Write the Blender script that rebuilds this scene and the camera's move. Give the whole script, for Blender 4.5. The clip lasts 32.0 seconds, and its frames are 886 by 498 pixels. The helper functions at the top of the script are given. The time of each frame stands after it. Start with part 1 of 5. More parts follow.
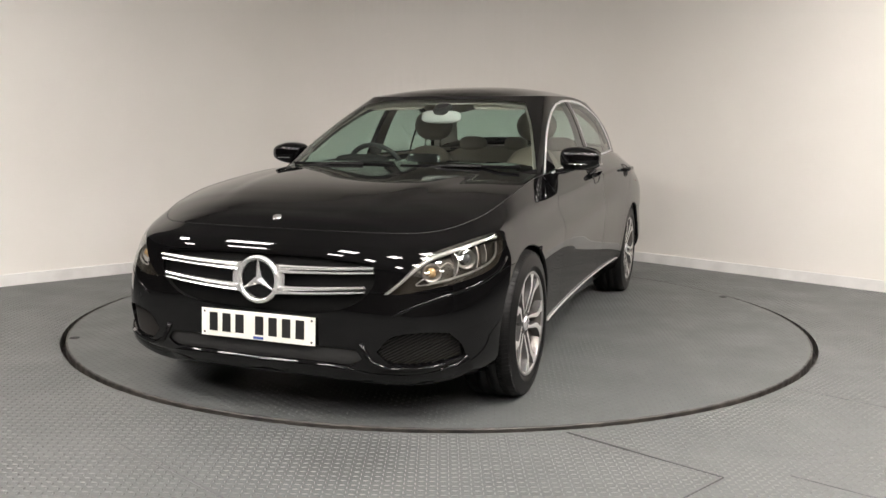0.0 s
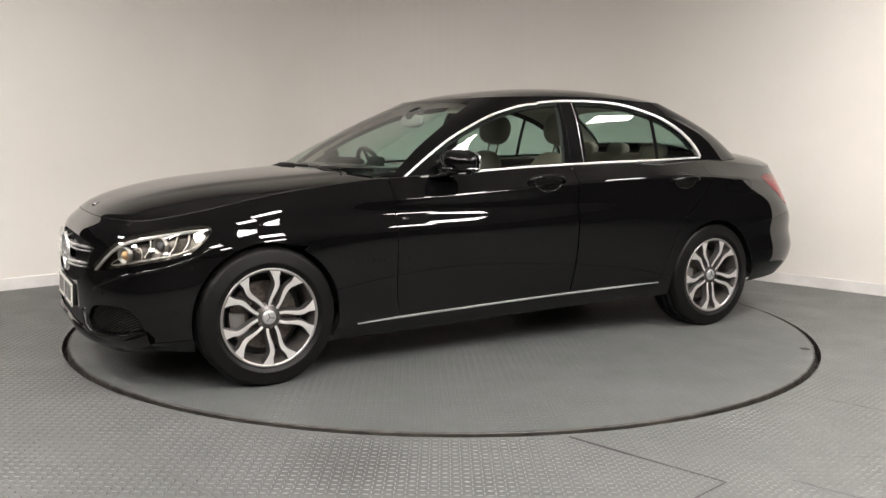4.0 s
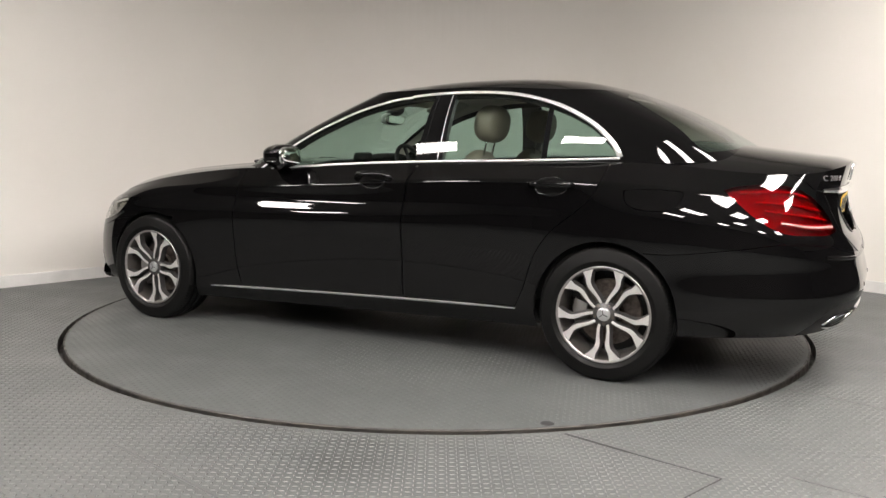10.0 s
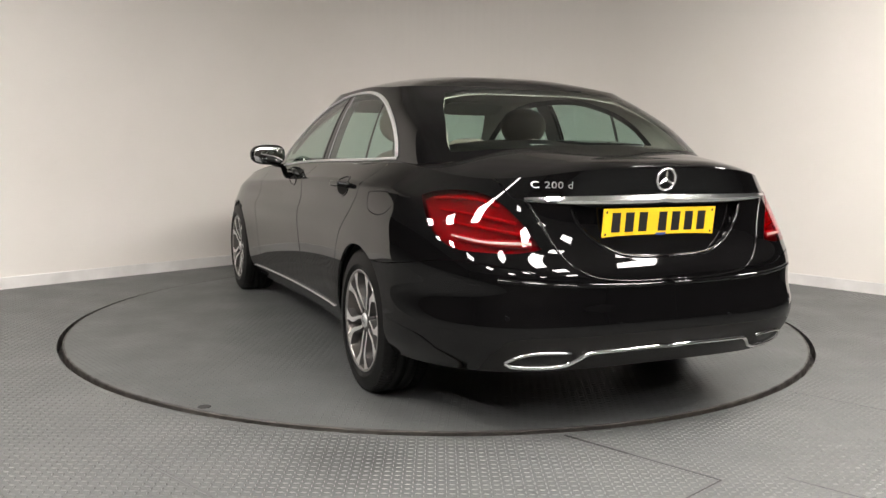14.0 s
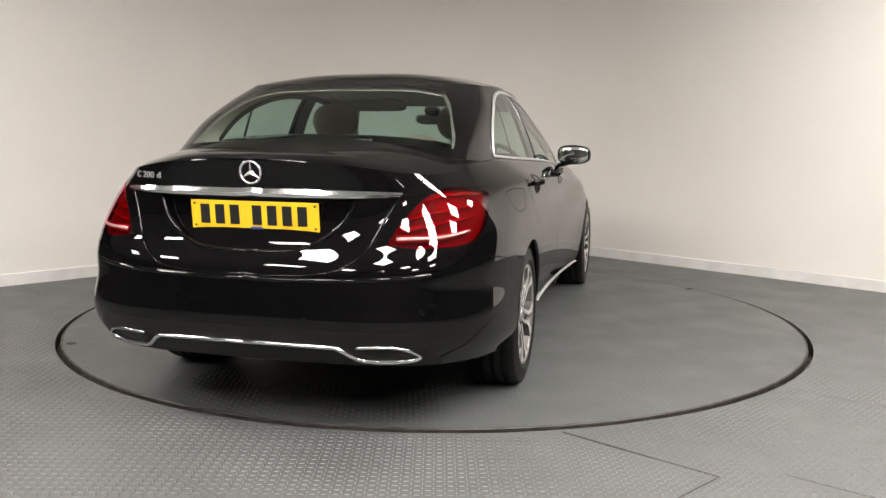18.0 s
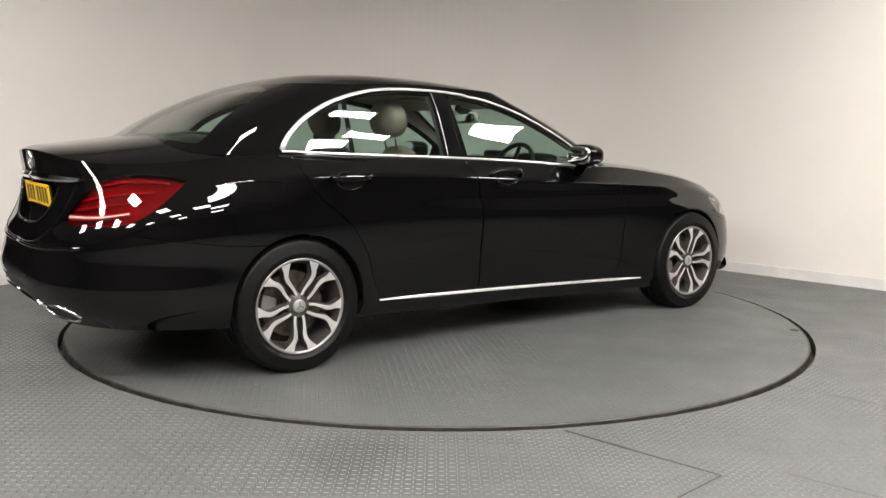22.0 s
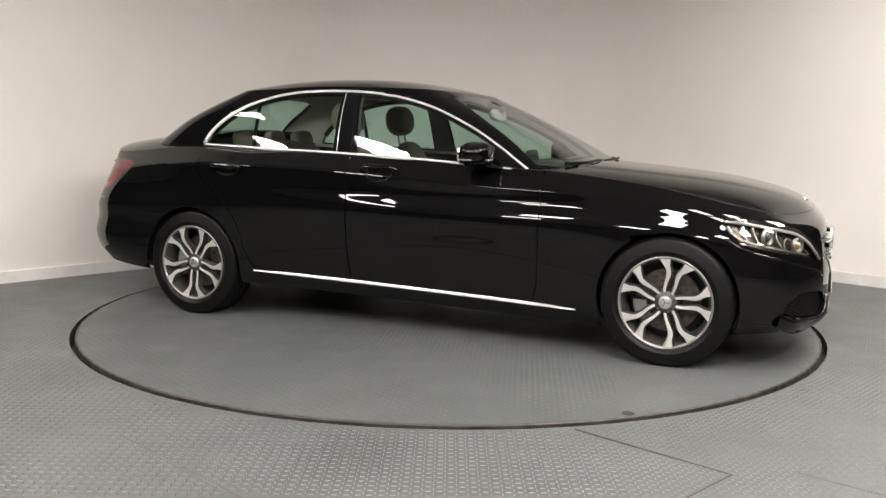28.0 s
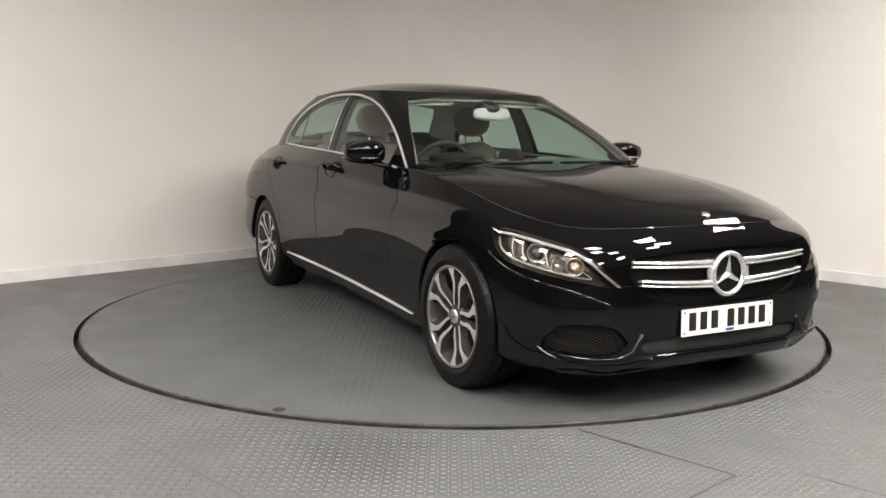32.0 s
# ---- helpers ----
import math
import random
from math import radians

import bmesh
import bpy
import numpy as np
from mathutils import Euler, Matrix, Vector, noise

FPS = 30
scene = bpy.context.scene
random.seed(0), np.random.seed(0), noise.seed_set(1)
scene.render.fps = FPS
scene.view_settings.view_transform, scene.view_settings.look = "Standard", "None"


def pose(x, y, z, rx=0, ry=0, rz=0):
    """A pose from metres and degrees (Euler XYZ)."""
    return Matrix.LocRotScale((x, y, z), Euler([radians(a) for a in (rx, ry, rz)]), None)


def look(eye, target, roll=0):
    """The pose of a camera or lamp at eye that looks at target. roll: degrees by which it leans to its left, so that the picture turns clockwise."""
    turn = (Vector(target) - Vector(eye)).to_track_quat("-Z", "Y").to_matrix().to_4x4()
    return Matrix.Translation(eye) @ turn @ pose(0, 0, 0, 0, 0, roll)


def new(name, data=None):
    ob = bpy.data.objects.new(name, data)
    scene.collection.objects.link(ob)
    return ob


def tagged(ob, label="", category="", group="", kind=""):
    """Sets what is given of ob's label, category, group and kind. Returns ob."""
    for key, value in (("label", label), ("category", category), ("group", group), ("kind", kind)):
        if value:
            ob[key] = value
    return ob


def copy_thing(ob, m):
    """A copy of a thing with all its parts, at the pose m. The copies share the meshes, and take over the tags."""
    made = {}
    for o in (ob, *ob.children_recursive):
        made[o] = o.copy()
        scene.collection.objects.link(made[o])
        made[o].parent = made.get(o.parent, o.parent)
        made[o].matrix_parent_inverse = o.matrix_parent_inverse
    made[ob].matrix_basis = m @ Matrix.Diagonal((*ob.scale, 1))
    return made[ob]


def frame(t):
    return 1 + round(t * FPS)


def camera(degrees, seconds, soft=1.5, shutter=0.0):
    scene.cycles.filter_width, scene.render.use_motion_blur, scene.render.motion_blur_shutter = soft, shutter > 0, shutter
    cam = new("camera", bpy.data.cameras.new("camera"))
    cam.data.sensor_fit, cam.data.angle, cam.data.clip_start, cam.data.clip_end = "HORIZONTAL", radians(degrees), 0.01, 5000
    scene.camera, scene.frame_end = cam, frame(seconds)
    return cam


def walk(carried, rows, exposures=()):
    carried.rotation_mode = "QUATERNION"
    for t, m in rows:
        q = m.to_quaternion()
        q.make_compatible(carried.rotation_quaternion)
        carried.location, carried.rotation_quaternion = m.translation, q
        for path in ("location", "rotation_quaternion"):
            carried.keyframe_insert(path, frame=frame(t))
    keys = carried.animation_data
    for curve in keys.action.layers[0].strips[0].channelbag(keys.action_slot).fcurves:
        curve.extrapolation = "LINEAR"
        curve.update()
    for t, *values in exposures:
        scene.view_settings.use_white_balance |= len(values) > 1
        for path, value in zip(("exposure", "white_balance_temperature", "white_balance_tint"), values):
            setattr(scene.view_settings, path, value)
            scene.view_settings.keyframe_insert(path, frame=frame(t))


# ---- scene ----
# ---- camera and its walk ----
cam = camera(54.67, 32.0, soft=1.5, shutter=0.0)
EYE = Vector((0.0, -5.414, 1.124))
ROLL = 0.68
# seconds, pan to the left and tilt in degrees
AIM = [
    (0.0, -0.15, -7.45), (1.0, -0.11, -7.49), (2.0, -0.01, -7.26), (3.0, -0.04, -7.24), (3.5, 0.0, -7.18), (5.5, -0.12, -7.21),
    (6.0, -0.12, -7.34), (7.0, -0.19, -7.32), (8.0, -0.24, -7.29), (9.0, -0.28, -7.37), (10.0, -0.29, -7.35), (11.0, -0.37, -7.34),
    (12.0, -0.39, -7.37), (13.0, -0.35, -7.39), (14.0, -0.32, -7.26), (14.5, -0.33, -7.28), (16.5, -0.40, -7.46), (17.0, -0.42, -7.45),
    (18.0, -0.43, -7.45), (19.0, -0.39, -7.35), (20.0, -0.34, -7.28), (21.0, -0.31, -7.18), (22.0, -0.29, -7.56), (22.5, -0.04, -7.90),
    (23.0, 0.22, -7.96), (24.0, 0.31, -7.89), (25.0, 0.36, -7.83), (25.5, 0.35, -7.77), (27.5, 0.41, -7.76), (28.0, 0.37, -7.69),
    (29.0, 0.34, -7.58), (30.0, 0.40, -7.61), (31.0, 0.38, -7.53), (32.0, 0.60, -7.69)]


def aim(pan, tilt):
    a, b = radians(pan), radians(tilt)
    way = Vector((-math.sin(a) * math.cos(b), math.cos(a) * math.cos(b), math.sin(b)))
    return look(EYE, EYE + way, ROLL)


walk(cam, [(t, aim(a, b)) for t, a, b in AIM])

# heading of the car and of the turntable, degrees about the vertical
TURN = [(0.0, -111.1), (1.0, -120.9), (2.0, -130.9), (3.0, -140.5), (4.5, -154.6), (6.0, -168.8), (7.0, -178.2), (8.0, -187.9), (9.0, -197.8),
        (10.0, -207.8), (11.0, -217.5), (12.0, -227.0), (13.0, -236.7), (14.0, -246.5), (15.5, -261.0), (17.0, -275.3), (18.0, -284.9),
        (19.0, -294.6), (20.0, -304.4), (21.0, -314.2), (22.0, -323.9), (23.0, -333.7), (24.0, -343.6), (25.0, -353.4), (26.5, -367.7),
        (28.0, -382.3), (29.0, -391.9), (30.0, -401.6), (31.0, -411.3), (32.0, -421.1)]
CAR_X, CAR_Y = 0.0485, 0.0884

# ---- light ----
scene.view_settings.exposure = 0.0
world = bpy.data.worlds.new("world")
scene.world = world
world.use_nodes = True
world.node_tree.nodes["Background"].inputs[0].default_value = (0.9, 0.95, 1.0, 1)
world.node_tree.nodes["Background"].inputs[1].default_value = 0.02
PANEL_POWER = 69.0
CEILING_Z = 3.4
# ceiling panels by their place along the two wall directions of the room
PANELS = [(-3.6, -3.1), (-1.68, -3.1), (0.35, -3.1), (2.25, -3.0), (-2.23, -4.07), (0.72, -4.2), (-4.15, -1.4), (-4.15, 0.42), (-4.15, 2.2),
          (-5.5, -5.05), (-3.6, -5.05), (-1.68, -5.05), (0.35, -5.05), (-3.6, -7.0), (-1.68, -7.0),
          (-6.1, -3.1), (-6.1, -1.4), (-6.1, 0.42), (-6.1, 2.2)]


# ---- materials ----
def material(name, color, rough=0.5, metal=0.0, coat=0.0, spec=0.5):
    m = bpy.data.materials.new(name)
    m.use_nodes = True
    b = m.node_tree.nodes["Principled BSDF"]
    b.inputs["Base Color"].default_value = (*color, 1)
    b.inputs["Roughness"].default_value = rough
    b.inputs["Metallic"].default_value = metal
    b.inputs["Coat Weight"].default_value = coat
    b.inputs["Coat Roughness"].default_value = 0.02
    b.inputs["Specular IOR Level"].default_value = spec
    return m


def node(m, kind, **inputs):
    n = m.node_tree.nodes.new(kind)
    for key, value in inputs.items():
        n.inputs[key.replace("_", " ")].default_value = value
    return n


def join(m, a, out, b, into):
    m.node_tree.links.new(a.outputs[out], b.inputs[into])


def shader(m):
    return m.node_tree.nodes["Principled BSDF"]


def grain(m, scale, low, high, socket="Roughness", detail=4.0, coords="Object"):
    """Noise between two values on one socket of the surface."""
    tc = m.node_tree.nodes.new("ShaderNodeTexCoord")
    nz = node(m, "ShaderNodeTexNoise", Scale=scale, Detail=detail)
    mr = node(m, "ShaderNodeMapRange", From_Min=0.3, From_Max=0.7, To_Min=low, To_Max=high)
    join(m, tc, coords, nz, "Vector")
    join(m, nz, "Fac", mr, "Value")
    join(m, mr, "Result", shader(m), socket)
    return nz


def tint(m, scale, c1, c2, detail=5.0, coords="Object", lo=0.35, hi=0.65):
    """Noise between two colours."""
    tc = m.node_tree.nodes.new("ShaderNodeTexCoord")
    nz = node(m, "ShaderNodeTexNoise", Scale=scale, Detail=detail)
    mr = node(m, "ShaderNodeMapRange", From_Min=lo, From_Max=hi)
    mx = m.node_tree.nodes.new("ShaderNodeMix")
    mx.data_type = "RGBA"
    mx.inputs[6].default_value, mx.inputs[7].default_value = (*c1, 1), (*c2, 1)
    join(m, tc, coords, nz, "Vector")
    join(m, nz, "Fac", mr, "Value")
    join(m, mr, "Result", mx, 0)
    m.node_tree.links.new(mx.outputs[2], shader(m).inputs["Base Color"])
    return mx


def bump(m, scale, strength, distance=0.002, detail=3.0, coords="Object"):
    tc = m.node_tree.nodes.new("ShaderNodeTexCoord")
    nz = node(m, "ShaderNodeTexNoise", Scale=scale, Detail=detail)
    bp = node(m, "ShaderNodeBump", Strength=strength, Distance=distance)
    join(m, tc, coords, nz, "Vector")
    join(m, nz, "Fac", bp, "Height")
    join(m, bp, "Normal", shader(m), "Normal")


def glass_material(name, color, rough=0.0):
    """A thin pane: tinted see-through with a sharp reflection on top."""
    m = bpy.data.materials.new(name)
    m.use_nodes = True
    t = m.node_tree
    t.nodes.remove(t.nodes["Principled BSDF"])
    see = t.nodes.new("ShaderNodeBsdfTransparent")
    see.inputs[0].default_value = (*color, 1)
    gl = t.nodes.new("ShaderNodeBsdfGlossy")
    gl.inputs["Roughness"].default_value = rough
    gl.inputs["Color"].default_value = (1, 1, 1, 1)
    fr = t.nodes.new("ShaderNodeLayerWeight")
    fr.inputs["Blend"].default_value = 0.5
    steep = t.nodes.new("ShaderNodeMath")
    steep.operation, steep.inputs[1].default_value = "POWER", 5.0
    gloss = t.nodes.new("ShaderNodeMath")
    gloss.operation, gloss.inputs[1].default_value, gloss.inputs[2].default_value = "MULTIPLY_ADD", 0.94, 0.055
    t.links.new(fr.outputs["Facing"], steep.inputs[0])
    t.links.new(steep.outputs[0], gloss.inputs[0])
    mx = t.nodes.new("ShaderNodeMixShader")
    t.links.new(gloss.outputs[0], mx.inputs[0])
    t.links.new(see.outputs[0], mx.inputs[1])
    t.links.new(gl.outputs[0], mx.inputs[2])
    t.links.new(mx.outputs[0], t.nodes["Material Output"].inputs[0])
    return m


PAINT = material("black_paint", (0.0025, 0.0024, 0.0026), 0.02, 0.0, 0.0, 0.40)
GLOSS_BLACK = material("gloss_black_plastic", (0.004, 0.004, 0.0045), 0.03, 0.0, 0.0, 0.38)
MATT_BLACK = material("matt_black_plastic", (0.012, 0.012, 0.012), 0.6)
RUBBER = material("rubber", (0.004, 0.004, 0.004), 0.45, spec=0.2)
CHROME = material("chrome", (0.82, 0.82, 0.83), 0.10, 1.0)
SATIN = material("satin_silver", (0.74, 0.74, 0.75), 0.3, 0.9)
ALLOY = material("machined_alloy", (0.80, 0.79, 0.77), 0.33, 0.70)
ALLOY_GREY = material("painted_alloy", (0.10, 0.097, 0.095), 0.35, 0.6)
IRON = material("brake_iron", (0.12, 0.10, 0.09), 0.55, 0.8)
PLATE_WHITE = material("plate_white", (0.80, 0.79, 0.72), 0.35)
PLATE_YELLOW = material("plate_yellow", (0.90, 0.56, 0.02), 0.35)
PLATE_INK = material("plate_ink", (0.012, 0.012, 0.012), 0.4)
BLUE = material("blue_plastic", (0.03, 0.07, 0.3), 0.4)
RED_LENS = glass_material("red_lens", (0.70, 0.022, 0.062))
CLEAR_LENS = glass_material("clear_lens", (0.93, 0.94, 0.94))
WINDOW_GLASS = glass_material("window_glass", (0.62, 0.76, 0.70))
SCREEN_GLASS = glass_material("windscreen_glass", (0.66, 0.79, 0.73))
LAMP_CHROME = material("lamp_reflector", (0.30, 0.285, 0.26), 0.38, 0.9)
AMBER = material("amber_lens", (0.50, 0.33, 0.16), 0.14, 0.3, 0.5)
DRL = material("light_guide", (0.50, 0.49, 0.46), 0.28, 0.3, 0.3)
LEATHER = material("beige_leather", (0.22, 0.185, 0.145), 0.5)
LEATHER_DARK = material("black_leather", (0.02, 0.02, 0.02), 0.5)
HEADLINER = material("headliner", (0.55, 0.51, 0.44), 0.9)
CARPET = material("carpet", (0.02, 0.02, 0.02), 0.95)
WALL = material("wall_paint", (0.84, 0.81, 0.76), 0.55)
SKIRTING = material("skirting_paint", (0.82, 0.81, 0.79), 0.4)
TREAD = material("grey_tread_paint", (0.135, 0.137, 0.138), 0.42)
SMOOTH_FLOOR = material("grey_floor_paint", (0.135, 0.138, 0.14), 0.36)
RIM_STEEL = material("dark_rim", (0.02, 0.019, 0.018), 0.5)
SEAM = material("floor_joint", (0.015, 0.015, 0.015), 0.7)
CEIL = material("ceiling_tile", (0.82, 0.81, 0.79), 0.8)
BACK_WALL = material("hall_wall", (0.05, 0.046, 0.043), 0.85)
GLOW = bpy.data.materials.new("panel_glow")
GLOW.use_nodes = True
shader(GLOW).inputs["Base Color"].default_value = (0.9, 0.9, 0.9, 1)
shader(GLOW).inputs["Emission Color"].default_value = (1.0, 0.932, 0.884, 1)
shader(GLOW).inputs["Emission Strength"].default_value = PANEL_POWER
VALANCE_GREY = material("valance_plastic", (0.012, 0.0115, 0.011), 0.40, spec=0.25)
MESH_BLACK = material("intake_mesh", (0.008, 0.008, 0.008), 0.55, spec=0.2)
EMBLEM = material("bright_silver", (0.82, 0.82, 0.81), 0.24, 0.75)
BARREL = material("rim_barrel", (0.15, 0.14, 0.13), 0.34, 0.7)
RIM_EDGE = material("rim_edge", (0.34, 0.33, 0.32), 0.36, 0.75)
MESH_LINE = material("intake_mesh_line", (0.016, 0.015, 0.014), 0.5, spec=0.25)
LINING_GREY = material("grey_lining", (0.10, 0.10, 0.10), 0.7)
CHROME_TRIM = material("polished_trim", (0.86, 0.86, 0.86), 0.32, 0.7)
CALIPER = material("caliper_grey", (0.30, 0.29, 0.28), 0.5, 0.6)
LAMP_DARK = material("lamp_housing", (0.050, 0.043, 0.034), 0.22, 0.6)
LENS_GLASS = material("projector_glass", (0.10, 0.10, 0.10), 0.08, 0.3, 0.6)
RED_GLOW = material("red_reflector", (0.17, 0.007, 0.022), 0.3)
RED_BRIGHT = material("bright_red_bar", (0.42, 0.035, 0.08), 0.25, 0.0, 0.5)
CLEAR_STRIP = material("clear_strip", (0.40, 0.24, 0.23), 0.35, 0.0, 0.1)
MIRROR = material("mirror", (0.85, 0.87, 0.86), 0.02, 1.0)
LEATHER_DIM = material("beige_leather_rear", (0.24, 0.205, 0.165), 0.55)
DASH = material("dash_plastic", (0.008, 0.008, 0.008), 0.7, spec=0.2)
INNER_GREY = material("pale_grey_plastic", (0.60, 0.60, 0.57), 0.4)
FAINT = material("faint_joint", (0.08, 0.08, 0.08), 0.7)
LINING_DARK = material("dark_lining", (0.03, 0.029, 0.028), 0.7)
GRILLE_DARK = material("grille_mesh_black", (0.003, 0.003, 0.003), 0.6, spec=0.12)
WORN = material("worn_stud_paint", (0.19, 0.19, 0.188), 0.5, spec=0.35)

# grain, stains and wear
tint(WALL, 0.7, (0.82, 0.79, 0.74), (0.86, 0.83, 0.785), 6.0)
grain(WALL, 3.0, 0.45, 0.65)
tint(CEIL, 1.2, (0.60, 0.59, 0.575), (0.68, 0.67, 0.655))
tint(SKIRTING, 5.0, (0.74, 0.73, 0.71), (0.86, 0.85, 0.83))
tint(BACK_WALL, 1.5, (0.04, 0.037, 0.034), (0.06, 0.056, 0.052))
for m in (TREAD, SMOOTH_FLOOR):
    mx = tint(m, 0.9, (0.088, 0.094, 0.092), (0.104, 0.109, 0.107), 4.0, lo=0.3, hi=0.7)
    grain(m, 3.0, 0.40, 0.54, detail=4.0)
    shader(m).inputs["Specular IOR Level"].default_value = 0.38
tint(WORN, 2.0, (0.115, 0.118, 0.116), (0.165, 0.166, 0.162), 5.0)
for m in (RUBBER, MATT_BLACK, VALANCE_GREY):
    bump(m, 400.0, 0.25, 0.0006)
bump(LEATHER, 350.0, 0.3, 0.0006)
grain(ALLOY, 14.0, 0.31, 0.39, detail=2.0)
tint(IRON, 40.0, (0.10, 0.085, 0.075), (0.20, 0.17, 0.15))
grain(RIM_STEEL, 20.0, 0.35, 0.7)
tint(RIM_STEEL, 9.0, (0.014, 0.013, 0.012), (0.05, 0.045, 0.038), 8.0)
grain(PAINT, 1.5, 0.012, 0.03)
# a darker, scuffed patch of the floor in front of the turntable
tc = TREAD.node_tree.nodes.new("ShaderNodeTexCoord")
far_off = TREAD.node_tree.nodes.new("ShaderNodeVectorMath")
far_off.operation = "DISTANCE"
far_off.inputs[1].default_value = (-0.31, -2.50, 0.0)
spread = node(TREAD, "ShaderNodeMapRange", From_Min=0.08, From_Max=0.30, To_Min=0.72, To_Max=1.0)
dark = TREAD.node_tree.nodes.new("ShaderNodeMix")
dark.data_type, dark.blend_type = "RGBA", "MULTIPLY"
dark.inputs[0].default_value = 1.0
join(TREAD, tc, "Object", far_off, 0)
join(TREAD, far_off, "Value", spread, "Value")
old = shader(TREAD).inputs["Base Color"].links[0].from_socket
TREAD.node_tree.links.new(old, dark.inputs[6])
TREAD.node_tree.links.new(spread.outputs["Result"], dark.inputs[7])
TREAD.node_tree.links.new(dark.outputs[2], shader(TREAD).inputs["Base Color"])


# ---- mesh helpers ----
def part(name, bm, mat, parent=None, label="", smooth=False, normals=None):
    """Link a bmesh as one mesh object under a thing or under a part."""
    me = bpy.data.meshes.new(name)
    bm.to_mesh(me)
    bm.free()
    for m in (mat if isinstance(mat, (list, tuple)) else [mat]):
        me.materials.append(m)
    if smooth:
        me.polygons.foreach_set("use_smooth", [True] * len(me.polygons))
    if normals is not None:
        me.normals_split_custom_set_from_vertices(normals)
    ob = new(name, me)
    ob.parent = parent
    return tagged(ob, label)


def box(bm, x0, y0, z0, x1, y1, z1, bevel=0.0, m=None):
    r = bmesh.ops.create_cube(bm, size=1.0)
    vs = r["verts"]
    for v in vs:
        v.co = Vector((x0 + (v.co.x + 0.5) * (x1 - x0), y0 + (v.co.y + 0.5) * (y1 - y0), z0 + (v.co.z + 0.5) * (z1 - z0)))
    if bevel:
        es = list({e for v in vs for e in v.link_edges})
        bv = bmesh.ops.bevel(bm, geom=es, offset=bevel, segments=2, affect="EDGES", profile=0.5)
        vs = bv["verts"]
    if m is not None:
        bmesh.ops.transform(bm, matrix=m, verts=list({v for v in vs if v.is_valid}))
    return vs


def lathe(bm, profile, steps, axis_y=True, closed=False):
    """Turn (radius, along) pairs about the y axis."""
    rings = []
    for i in range(steps):
        a = 2 * math.pi * i / steps
        rings.append([bm.verts.new((r * math.cos(a), h, r * math.sin(a))) for r, h in profile])
    k = len(profile)
    for i in range(steps):
        p, q = rings[i], rings[(i + 1) % steps]
        for j in range(k if closed else k - 1):
            bm.faces.new((p[j], p[(j + 1) % k], q[(j + 1) % k], q[j]))


def loft(bm, rows, close_u=False, close_v=False, flip=False):
    """Quads between rows of points."""
    vs = [[bm.verts.new(p) for p in row] for row in rows]
    n, k = len(vs), len(vs[0])
    for i in range(n if close_v else n - 1):
        for j in range(k if close_u else k - 1):
            f = (vs[i][j], vs[i][(j + 1) % k], vs[(i + 1) % n][(j + 1) % k], vs[(i + 1) % n][j])
            bm.faces.new(f[::-1] if flip else f)
    return vs


def spline(knots, x):
    """Smooth monotone-ish curve through (x, value) knots, for a number or an array."""
    k = sorted(knots)
    xs, ys = np.array([a for a, _ in k], float), np.array([b for _, b in k], float)
    h = np.diff(xs)
    g = np.diff(ys) / h
    m = np.empty(len(xs))
    m[0], m[-1] = g[0], g[-1]
    if len(xs) > 2:
        m[1:-1] = (g[:-1] * h[1:] + g[1:] * h[:-1]) / (h[1:] + h[:-1])
    x = np.clip(np.asarray(x, float), xs[0], xs[-1])
    i = np.clip(np.searchsorted(xs, x) - 1, 0, len(h) - 1)
    t = (x - xs[i]) / h[i]
    return ys[i] * (1 + 2 * t) * (1 - t) ** 2 + h[i] * m[i] * t * (1 - t) ** 2 + ys[i + 1] * t * t * (3 - 2 * t) + h[i] * m[i + 1] * t * t * (t - 1)


# ---- the room ----
# the floor lies a little below the deck of the turntable
FLOOR_Z = -0.007
# wall directions run at 45 degrees to the view; the corner behind the turntable is rounded
LEFT_D, RIGHT_D, CORNER_R = 2.86, 3.10, 2.1
LEFT_ARM, RIGHT_ARM = 3.15, 3.3


def wall_plan():
    """The inner line of the wall on the ground, from the left end round the corner to the right end."""
    c = math.sqrt(0.5)
    # corner of the two lines -x + y = LEFT_D * sqrt2 and x + y = RIGHT_D * sqrt2
    yc = (LEFT_D + RIGHT_D) * c
    xc = (RIGHT_D - LEFT_D) * c
    centre = Vector((xc, yc - CORNER_R / c, 0))
    pts = [centre + Vector((-c, c, 0)) * CORNER_R + Vector((-c, -c, 0)) * LEFT_ARM]
    for i in range(41):
        a = radians(135 - 90 * i / 40)
        pts.append(centre + Vector((math.cos(a), math.sin(a), 0)) * CORNER_R)
    pts.append(pts[-1] + Vector((c, -c, 0)) * RIGHT_ARM)
    return pts


def extrude_plan(name, plan, z0, z1, thick, mat, label="", category=""):
    bm = bmesh.new()
    n = len(plan)
    outs = []
    for i, p in enumerate(plan):
        d = (plan[min(i + 1, n - 1)] - plan[max(i - 1, 0)]).normalized()
        outs.append(p + Vector((-d.y, d.x, 0)) * thick)
    rows = [[Vector((p.x, p.y, z)) for p in q] for q, z in ((plan, z0), (plan, z1), (outs, z1), (outs, z0))]
    loft(bm, rows, close_v=True)
    bmesh.ops.recalc_face_normals(bm, faces=bm.faces)
    ob = part(name, bm, mat, None, label, smooth=False)
    return tagged(ob, label, category, kind="structure")


